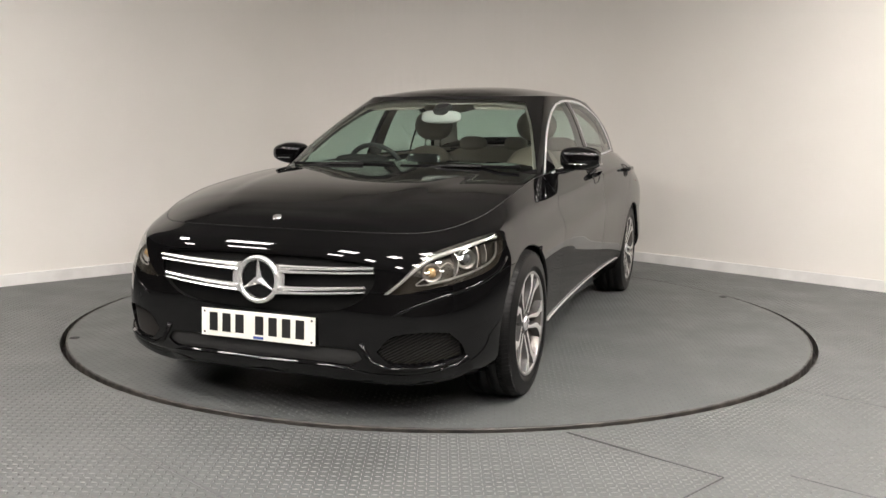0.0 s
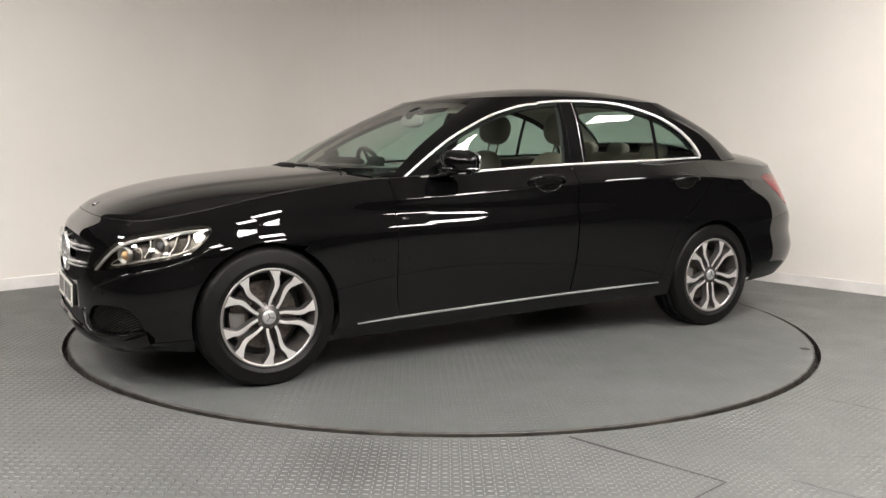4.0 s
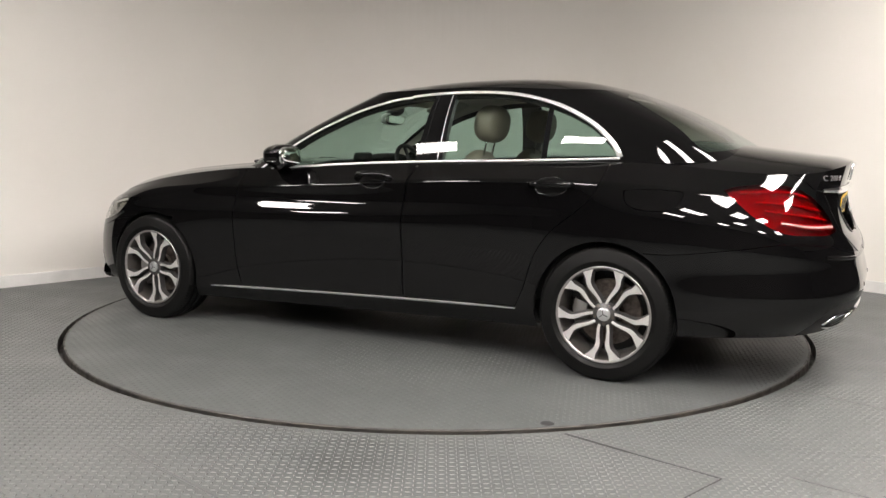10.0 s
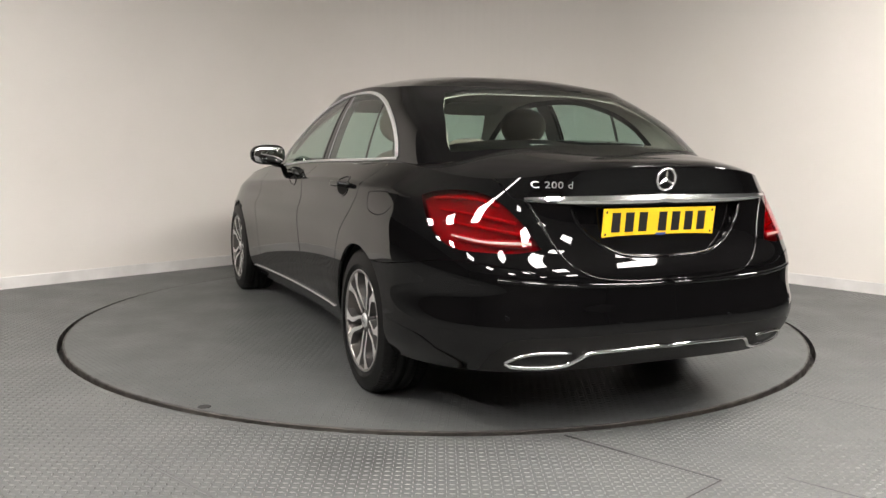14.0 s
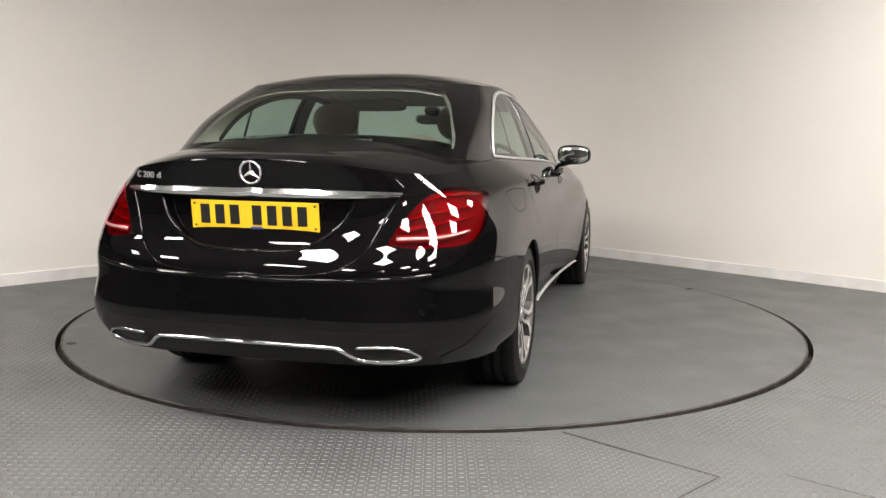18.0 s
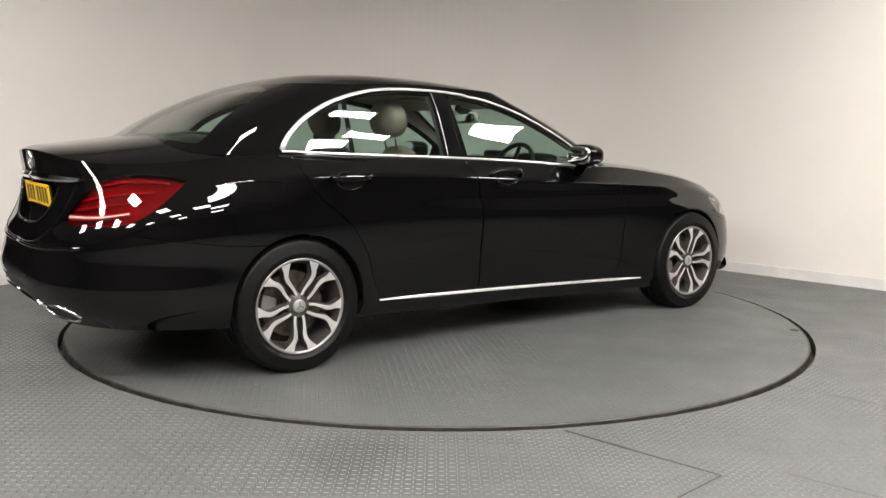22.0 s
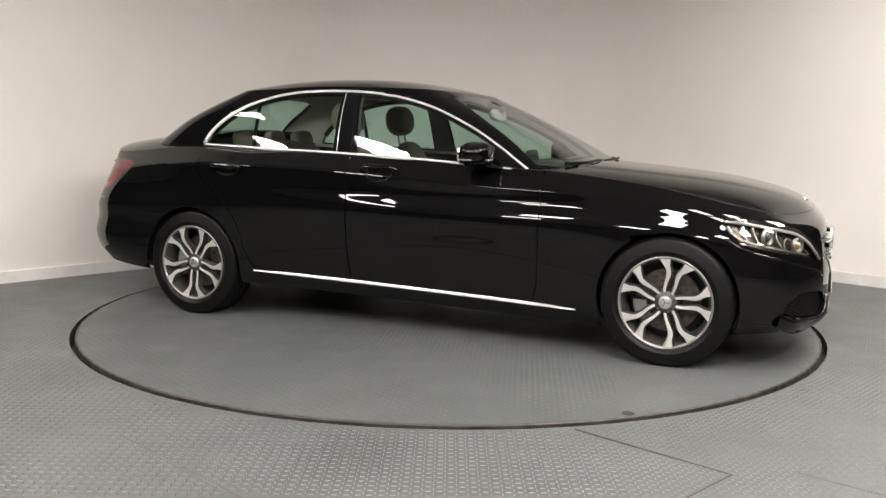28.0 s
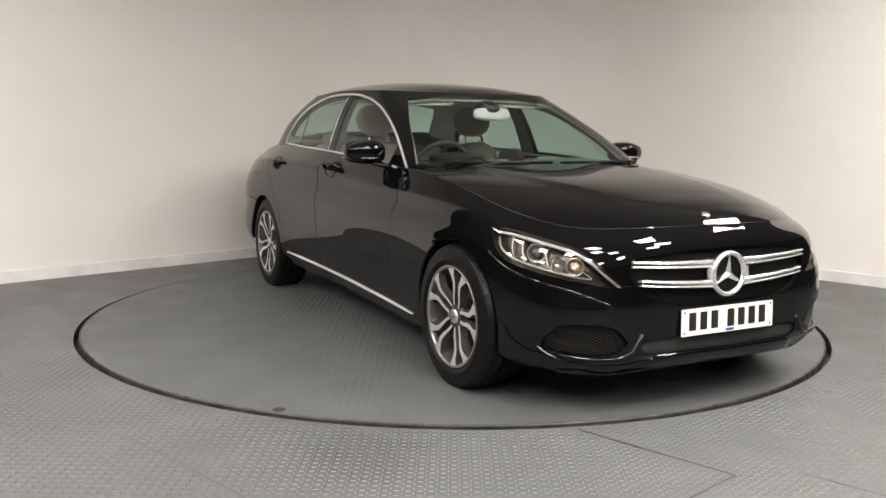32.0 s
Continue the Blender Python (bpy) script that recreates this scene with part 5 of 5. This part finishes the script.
# model badge in raised chrome letters
a, nb = on_shell(LOWER, [(0.53, 0.955), (0.37, 0.955), (0.45, 0.985)], "yzr", 0.001)
cu = bpy.data.curves.new("badge", "FONT")
cu.body, cu.size, cu.extrude = "C 200 d", 0.040, 0.0016
cu.space_character = 1.12
tmp = bpy.data.objects.new("badge", cu)
scene.collection.objects.link(tmp)
me = bpy.data.meshes.new_from_object(tmp.evaluated_get(bpy.context.evaluated_depsgraph_get()))
bpy.data.objects.remove(tmp)
wide = max(v.co.x for v in me.vertices)
ex = Vector(a[1] - a[0])
ex.normalize()
ez = Vector(nb[2])
ez = (ez - ex * ez.dot(ex)).normalized()
ey = ez.cross(ex)
k = 0.150 / wide
for v in me.vertices:
    c = v.co.copy()
    v.co = Vector(a[0]) + ex * (c.x * k) + ey * (c.y * k * 0.82) + ez * (c.z + 0.0045)
pts = np.array([(v.co.y, v.co.z) for v in me.vertices])
lift = np.array([(v.co - Vector(a[0])).dot(ez) for v in me.vertices])
face, nf = on_shell(LOWER, pts, "yzr", 0.0)
for v, p, nm, h in zip(me.vertices, face, nf, lift):
    v.co = Vector(p + nm * (0.0015 + max(0.0, h - 0.0029)))
me.materials.append(SATIN)
badge = new("boot_badge", me)
badge.parent = car
tagged(badge, "small raised chrome letters on the boot lid")


# ---- mirrors, handles, wipers ----
def superbox(bm, cx, cy, cz, ax, ay, az, n=3.0, steps=(28, 16), shape=None):
    """A rounded box; shape may push its points about."""
    rows = []
    for j in range(steps[1] + 1):
        v = -math.pi / 2 + math.pi * j / steps[1]
        row = []
        for i in range(steps[0]):
            u = 2 * math.pi * i / steps[0]
            g = lambda c, e=2 / n: math.copysign(abs(c) ** e, c)
            p = Vector((g(math.cos(v)) * g(math.cos(u)), g(math.cos(v)) * g(math.sin(u)), g(math.sin(v))))
            if shape:
                p = shape(p)
            row.append((cx + ax * p.x, cy + ay * p.y, cz + az * p.z))
        rows.append(row)
    loft(bm, rows, close_u=True)
    bmesh.ops.remove_doubles(bm, verts=bm.verts, dist=1e-5)
    bmesh.ops.recalc_face_normals(bm, faces=bm.faces)


for side in (1, -1):
    mir = new("door_mirror")
    mir.parent = car
    tagged(mir, "glossy black door mirror with a silver edge")

    def mirror_shape(p):
        q = Vector(p)
        q.x = p.x * (0.55 if p.x < 0 else 1.0)
        k = 1.0 - 0.30 * max(0.0, p.y) * (1 if p.x > 0 else 0.35)
        q.z = p.z * k
        q.x *= 1.0 - 0.22 * max(0.0, p.y)
        return q

    bm = bmesh.new()
    superbox(bm, 0.415, 0.893, 1.018, 0.10, 0.108, 0.064, 3.2, (36, 20), mirror_shape)
    if side < 0:
        mirrored(bm)
    part("shell", bm, PAINT, mir, "glossy black mirror shell", smooth=True)
    bm = bmesh.new()
    superbox(bm, 0.3635, 0.893, 1.018, 0.012, 0.094, 0.052, 3.4, (28, 10))
    if side < 0:
        mirrored(bm)
    part("mirror_glass", bm, MIRROR, mir, "mirror glass", smooth=True)
    bm = bmesh.new()
    pts = [np.array([0.415 + 0.1015 * math.cos(a), 0.893 + 0.1095 * math.sin(a), 0.990]) for a in np.linspace(-0.9, 1.75, 16)]
    pts = [p - np.array([0.022 * max(0.0, (p[1] - 0.893) / 0.108), 0, 0]) for p in pts]
    sweep(bm, pts, [np.array([0, 0, 1.0])] * 16, oval(0.006, 0.007, 6))
    if side < 0:
        mirrored(bm)
    part("silver_edge", bm, CHROME, mir, "bright line along the mirror", smooth=True)
    bm = bmesh.new()
    arm = [np.array(q) for q in ((0.50, 0.775, 0.945), (0.49, 0.815, 0.952), (0.45, 0.85, 0.965), (0.42, 0.885, 0.975))]
    sweep(bm, arm, [np.array([0, 0, 1.0])] * 4, lambda q: oval(0.10 - 0.03 * q, 0.03, 10))
    if side < 0:
        mirrored(bm)
    part("arm", bm, GLOSS_BLACK, mir, "black mirror arm", smooth=True)
    bm = bmesh.new()
    tri = [(0.66, 0.940), (0.56, 1.02), (0.475, 1.055), (0.475, 0.962)]
    p, nm = on_shell(GREEN, tri, "xz", 0.0025)
    f = np.array([1, side, 1])
    fr = [bm.verts.new(q) for q in p * f]
    bm.faces.new(fr)
    part("sail_panel", bm, GLOSS_BLACK, mir, "black corner panel")
    for key, x0, x1, z0 in (("f", -0.035, -0.265, 0.908), ("r", -1.045, -1.262, 0.911)):
        c = curve([(x0, z0), (x0 - 0.06, z0 + 0.002), ((x0 + x1) / 2, z0 + 0.003), (x1 + 0.06, z0 + 0.003), (x1, z0 + 0.002)], 0.015)
        p, nm = on_shell(LOWER, c, "xz", 0.0)
        k = len(p)
        lift = np.array([0.004 + 0.036 * min(1.0, 6 * min(q, 1 - q)) ** 0.7 for q in np.linspace(0, 1, k)])[:, None]
        bm = bmesh.new()
        sweep(bm, list((p + nm * lift) * f), list(nm * f), lambda q: oval(0.032 - 0.006 * abs(2 * q - 1), 0.018, 12))
        o = part("pull", bm, PAINT, None, smooth=True)
        o.parent = doors[side, key]
        o.name = "door_handle"
        tagged(o, "glossy black pull handle")
        bm = bmesh.new()
        cx = (x0 + x1) / 2
        loop = np.array([(cx + 0.080 * math.cos(a), z0 - 0.006 + 0.042 * math.sin(a)) for a in np.linspace(0, 2 * math.pi, 24, endpoint=False)])
        p, nm = on_shell(LOWER, loop, "xz", 0.0015)
        q, n2 = on_shell(LOWER, [(cx, z0 - 0.004)], "xz", 0.0005)
        mid = bm.verts.new(q[0] * f)
        vs = [bm.verts.new(w) for w in p * f]
        for i in range(24):
            bm.faces.new((mid, vs[i], vs[(i + 1) % 24]))
        bmesh.ops.recalc_face_normals(bm, faces=bm.faces)
        o = part("handle_cup", bm, GRILLE_DARK, doors[side, key], "dark handle cup", smooth=True)
        loop = np.array([(cx + 0.082 * math.cos(a), z0 - 0.006 + 0.044 * math.sin(a)) for a in np.linspace(0, 2 * math.pi, 36, endpoint=False)])
        p, nm = on_shell(LOWER, loop, "xz", 0.0005)
        bm = bmesh.new()
        sweep(bm, list(p * f), list(nm * f), oval(0.008, 0.006, 8), closed=True)
        part("cup_rim", bm, PAINT, doors[side, key], smooth=True)

for y0, y1, x0, x1 in ((-0.62, 0.02, 0.80, 0.93), (0.05, 0.66, 0.92, 0.78)):
    wip = new("wiper")
    wip.parent = car
    tagged(wip, "black windscreen wiper")
    bm = bmesh.new()
    pts = []
    for q in np.linspace(0, 1, 8):
        y = y0 + (y1 - y0) * q
        p, nm = on_shell(GREEN, [(abs(y), 0.966 + 0.004 * q)], "yzf", 0.008)
        pts.append(p[0] * np.array([1, 1 if y >= 0 else -1, 1]))
    sweep(bm, pts, [np.array([0.5, 0, 0.8])] * 8, oval(0.012, 0.016, 6))
    part("blade", bm, RUBBER, wip)
    bm = bmesh.new()
    sweep(bm, [pts[5] + np.array([0.02, 0, 0.006]), pts[3] + np.array([0.03, 0, 0.006]), np.array([0.93, pts[1][1], 0.955])], [np.array([0.5, 0, 0.8])] * 3, oval(0.016, 0.012, 6))
    part("arm", bm, MATT_BLACK, wip)
bm = bmesh.new()
rows = []
for y in np.linspace(-0.7, 0.7, 21):
    xo = 0.94 - 0.28 * (abs(y) / 0.72) ** 3
    rows.append([(xo + 0.06, y, 0.938), (xo - 0.02, y, 0.945), (xo - 0.14, y, 0.956), (xo - 0.16, y, 0.940)])
loft(bm, rows)
bmesh.ops.recalc_face_normals(bm, faces=bm.faces)
part("cowl", bm, MATT_BLACK, car, "black cowl under the windscreen")


# ---- inside the cabin ----
def rounded(name, parent, mat, c, h, n=3.4, turn=0.0, label="", shape=None):
    """A rounded box about c with half sizes h, turned about the y axis."""
    bm = bmesh.new()
    superbox(bm, 0, 0, 0, *h, n, (28, 14), shape)
    bmesh.ops.transform(bm, matrix=Matrix.Translation(c) @ Matrix.Rotation(radians(turn), 4, "Y"), verts=bm.verts)
    return part(name, bm, mat, parent, label, smooth=True)


def front_seat(y):
    ob = new("front_seat")
    ob.parent = car
    tagged(ob, "beige leather front seat with a headrest on two posts")
    rounded("cushion", ob, LEATHER, (-0.12, y, 0.46), (0.27, 0.235, 0.085), 3.2, -6)
    rounded("backrest", ob, LEATHER, (-0.47, y, 0.76), (0.075, 0.215, 0.315), 3.0, -17, "", lambda p: Vector((p.x, p.y * (1 - 0.16 * max(0, p.z)), p.z)))
    for s_ in (1, -1):
        rounded("bolster", ob, LEATHER, (-0.43, y + s_ * 0.20, 0.72), (0.085, 0.045, 0.24), 2.6, -17)
    rounded("headrest", ob, LEATHER, (-0.615, y, 1.205), (0.080, 0.135, 0.102), 2.6, -10, "", lambda p: Vector((p.x, p.y * (1 - 0.1 * abs(p.z)), p.z)))
    for s_ in (1, -1):
        bm = bmesh.new()
        sweep(bm, [np.array([-0.585, y + s_ * 0.055, 1.02]), np.array([-0.60, y + s_ * 0.055, 1.08]), np.array([-0.615, y + s_ * 0.055, 1.15])], [np.array([1.0, 0, 0])] * 3, oval(0.011, 0.011, 8))
        part("post", bm, CHROME, ob, "chrome post", smooth=True)


front_seat(0.37)
front_seat(-0.37)
bench = new("rear_seat")
bench.parent = car
tagged(bench, "beige leather rear bench with headrests")
rounded("cushion", bench, LEATHER, (-1.0, 0, 0.47), (0.26, 0.62, 0.09), 4.0, -6)
rounded("backrest", bench, LEATHER, (-1.33, 0, 0.78), (0.085, 0.62, 0.29), 4.0, -22)
for y in (-0.345, 0.0, 0.345):
    rounded("headrest", bench, LEATHER_DIM, (-1.40, y, 1.072), (0.05, 0.11 if y else 0.09, 0.058), 2.9, -14)
rounded("dashboard", car, DASH, (0.62, 0, 0.80), (0.22, 0.70, 0.165), 3.6, 0, "black dashboard", lambda p: Vector((p.x, p.y, p.z - 0.18 * max(0, -p.x))))
rounded("dash_top", car, DASH, (0.67, 0, 0.922), (0.18, 0.70, 0.045), 3.0, 4, "black dashboard top")
rounded("instrument_hood", car, DASH, (0.50, -0.37, 0.985), (0.10, 0.16, 0.035), 2.6, 0, "black instrument hood")
rounded("centre_screen", car, GLOSS_BLACK, (0.47, 0.0, 0.985), (0.012, 0.10, 0.045), 6.0, -14, "black dashboard screen")
rounded("centre_console", car, DASH, (0.05, 0, 0.52), (0.42, 0.10, 0.12), 3.5, 0, "black centre console")
# steering wheel on the right
st = new("steering_wheel")
st.parent = car
tagged(st, "black three-spoke steering wheel")
tilt = Matrix.Translation((0.30, -0.37, 0.905)) @ Matrix.Rotation(radians(-66), 4, "Y")
bm = bmesh.new()
k = 48
path = [np.array([0.183 * math.cos(2 * math.pi * i / k), 0.183 * math.sin(2 * math.pi * i / k), 0]) for i in range(k)]
sweep(bm, path, [np.array([0, 0, 1.0])] * k, oval(0.030, 0.028, 8), closed=True)
bmesh.ops.transform(bm, matrix=tilt, verts=bm.verts)
part("wheel_ring", bm, LEATHER_DARK, st, smooth=True)
bm = bmesh.new()
superbox(bm, 0, 0, 0.004, 0.065, 0.085, 0.026, 2.6, (24, 10))
bmesh.ops.transform(bm, matrix=tilt, verts=bm.verts)
part("wheel_hub", bm, LEATHER_DARK, st, smooth=True)
for a in (0, 180, 270):
    bm = bmesh.new()
    m = Matrix.Rotation(radians(a + 90), 4, "Z")
    box(bm, 0.05, -0.017, -0.006, 0.178, 0.017, 0.006, 0.004, tilt @ m)
    part("wheel_spoke", bm, SATIN if a != 270 else LEATHER_DARK, st, "silver spoke" if a != 270 else "")
# inner mirror and its housing under the roof
im = new("inner_mirror")
im.parent = car
tagged(im, "inner rear-view mirror on the windscreen")
rounded("mirror_shell", im, INNER_GREY, (0.235, 0.015, 1.240), (0.022, 0.125, 0.038), 3.2, -8, "pale grey mirror back")
rounded("mirror_face", im, MIRROR, (0.216, 0.015, 1.238), (0.006, 0.115, 0.031), 3.4, -8, "mirror glass")
rounded("sensor_box", im, MATT_BLACK, (0.215, 0.015, 1.285), (0.055, 0.055, 0.026), 2.8, 28, "black sensor housing")
for y in (0.36, -0.36):
    rounded("sun_visor", car, HEADLINER, (0.03, y, 1.325), (0.09, 0.21, 0.010), 4.0, 24, "cream sun visor")
# rear shelf, brake light strip, door cards
bm = bmesh.new()
box(bm, -1.86, -0.54, 1.025, -1.40, 0.54, 1.04, 0.006)
part("rear_shelf", bm, LINING_DARK, car, "dark rear shelf")
bm = bmesh.new()
box(bm, -1.868, -0.285, 1.098, -1.848, 0.285, 1.111, 0.003)
part("brake_strip", bm, LINING_GREY, car, "pale high brake light strip")
for s_ in (1, -1):
    for x0, x1 in ((0.66, -0.33), (-0.42, -1.34)):
        bm = bmesh.new()
        box(bm, min(x0, x1), s_ * 0.735 - 0.02, 0.35, max(x0, x1), s_ * 0.735 + 0.02, 0.955, 0.015)
        part("door_card", bm, LINING_DARK, car, "dark inner door lining")
        bm = bmesh.new()
        box(bm, min(x0, x1) + 0.02, s_ * 0.735 - 0.035, 0.62, max(x0, x1) - 0.02, s_ * 0.735 - 0.0 , 0.74, 0.012)
        part("arm_rest", bm, LEATHER, car, "beige arm rest")
    bm = bmesh.new()
    c = curve(SIDE_TOP[1:-1], 0.05)
    p, nm = on_shell(GREEN, c, "xz", -0.012)
    f = np.array([1, s_, 1])
    sweep(bm, list(p * f), list(nm * f), [(-0.014, -0.02), (-0.014, 0.0), (0.020, 0.0), (0.020, -0.02)])
    part("window_seal", bm, RUBBER, car, "black inner window seal")
bm = bmesh.new()
box(bm, -1.5, -0.70, 0.22, 0.9, 0.70, 0.25)
part("cabin_floor", bm, CARPET, car, "black carpet")


# ---- tread pattern of the floor and of the deck ----
def studs(name, spots, turns, height, mat, parent=None, length=0.011, width=0.0042):
    """Raised lozenges at the given places, all in one mesh."""
    n = len(spots)
    base = np.array([(-length, 0, 0), (0, -width, 0), (length, 0, 0), (0, width, 0), (-length * 0.45, 0, 1), (length * 0.45, 0, 1)])
    c, s = np.cos(turns)[:, None], np.sin(turns)[:, None]
    x = spots[:, :1] + c * base[:, 0] - s * base[:, 1]
    y = spots[:, 1:] + s * base[:, 0] + c * base[:, 1]
    z = np.broadcast_to(base[:, 2] * height - 0.0002, x.shape)
    co = np.stack([x, y, z], -1).reshape(-1, 3)
    faces = []
    for q in ((0, 1, 4), (1, 5, 4), (1, 2, 5), (2, 3, 5), (3, 4, 5), (3, 0, 4)):
        faces.append(np.arange(n)[:, None] * 6 + np.array(q))
    tri = np.concatenate(faces)
    me = bpy.data.meshes.new(name)
    me.from_pydata(co.tolist(), [], tri.tolist())
    me.materials.append(mat)
    ob = new(name, me)
    ob.parent = parent
    return ob


def lattice(pitch, x0, x1, y0, y1, turn):
    """Places of a square lattice turned by an angle, and the way in which each stud points."""
    r = max(abs(x0), abs(x1), abs(y0), abs(y1)) * 1.5
    k = int(r / pitch)
    i, j = np.meshgrid(np.arange(-k, k + 1), np.arange(-k, k + 1), indexing="ij")
    c, s = math.cos(turn), math.sin(turn)
    p = np.stack([(c * i - s * j) * pitch, (s * i + c * j) * pitch], -1).reshape(-1, 2)
    way = np.where((i + j) % 2 == 0, turn + math.pi / 4, turn - math.pi / 4).ravel()
    ok = (p[:, 0] > x0) & (p[:, 0] < x1) & (p[:, 1] > y0) & (p[:, 1] < y1)
    return p[ok], way[ok]


p, a = lattice(0.026, -3.6, 3.7, -3.3, 2.2, math.pi / 4)
r = np.hypot(p[:, 0], p[:, 1])
keep = (r > 2.24) & (p[:, 1] - p[:, 0] < LEFT_D * 1.414 - 0.1) & (p[:, 1] + p[:, 0] < RIGHT_D * 1.414 - 0.1) & (p[:, 0] > -3.6 + 0.35 * (p[:, 1] < -2)) & (np.abs(p[:, 0]) < 0.55 * (p[:, 1] + 5.9))
tagged(studs("floor_tread", p[keep], a[keep], 0.0028, WORN), "raised tread studs of the grey floor plate", "tread", kind="stuff").location.z = FLOOR_Z
p, a = lattice(0.026, -2.2, 2.2, -2.2, 2.2, 0.3)
keep = np.hypot(p[:, 0], p[:, 1]) < 2.175
tagged(studs("deck_tread", p[keep], a[keep], 0.0013, SMOOTH_FLOOR, turntable), "low worn tread studs", kind="stuff")
# joints of the floor plates
for name, (x0, y0), (x1, y1), w in (("floor_joint", (0.497, -2.214), (0.70, -2.402), 0.011), ("floor_joint", (0.70, -2.402), (0.964, -2.645), 0.006), ("floor_joint", (0.964, -2.645), (0.66, -2.93), 0.004),
                                    ("floor_joint", (1.62, -1.58), (2.05, -1.97), 0.002), ("floor_joint", (-1.20, -2.36), (-0.62, -2.90), 0.003), ("floor_joint", (1.20, -2.62), (1.52, -2.90), 0.003)):
    bm = bmesh.new()
    d = Vector((x1 - x0, y1 - y0, 0))
    m = Matrix.Translation(((x0 + x1) / 2, (y0 + y1) / 2, FLOOR_Z)) @ Matrix.Rotation(math.atan2(d.y, d.x), 4, "Z")
    box(bm, -d.length / 2, -w / 2, -0.003, d.length / 2, w / 2, 0.0025, 0, m)
    tagged(part(name, bm, SEAM if w > 0.0035 else FAINT), "dark joint between floor plates", "joint", kind="structure")
# lifting holes of the deck
for x, y in ((-1.374, 1.661), (1.457, -1.599)):
    bm = bmesh.new()
    lathe(bm, [(0.0, 0.0022), (0.024, 0.0022), (0.027, 0.001), (0.03, -0.002)], 20)
    bmesh.ops.transform(bm, matrix=Matrix.Translation((x, y, 0)) @ Matrix.Rotation(math.pi / 2, 4, "X"), verts=bm.verts)
    bmesh.ops.recalc_face_normals(bm, faces=bm.faces)
    part("lifting_plug", bm, SEAM, turntable, "dark round plug")


def motions():
    walk(turntable, [(t, pose(0, 0, 0, 0, 0, a)) for t, a in TURN])
    rows = []
    for t, a in TURN:
        c, s = math.cos(radians(a)), math.sin(radians(a))
        rows.append((t, pose(c * CAR_X - s * CAR_Y, s * CAR_X + c * CAR_Y, 0.0, 0, 0, a)))
    walk(car, rows)


motions()
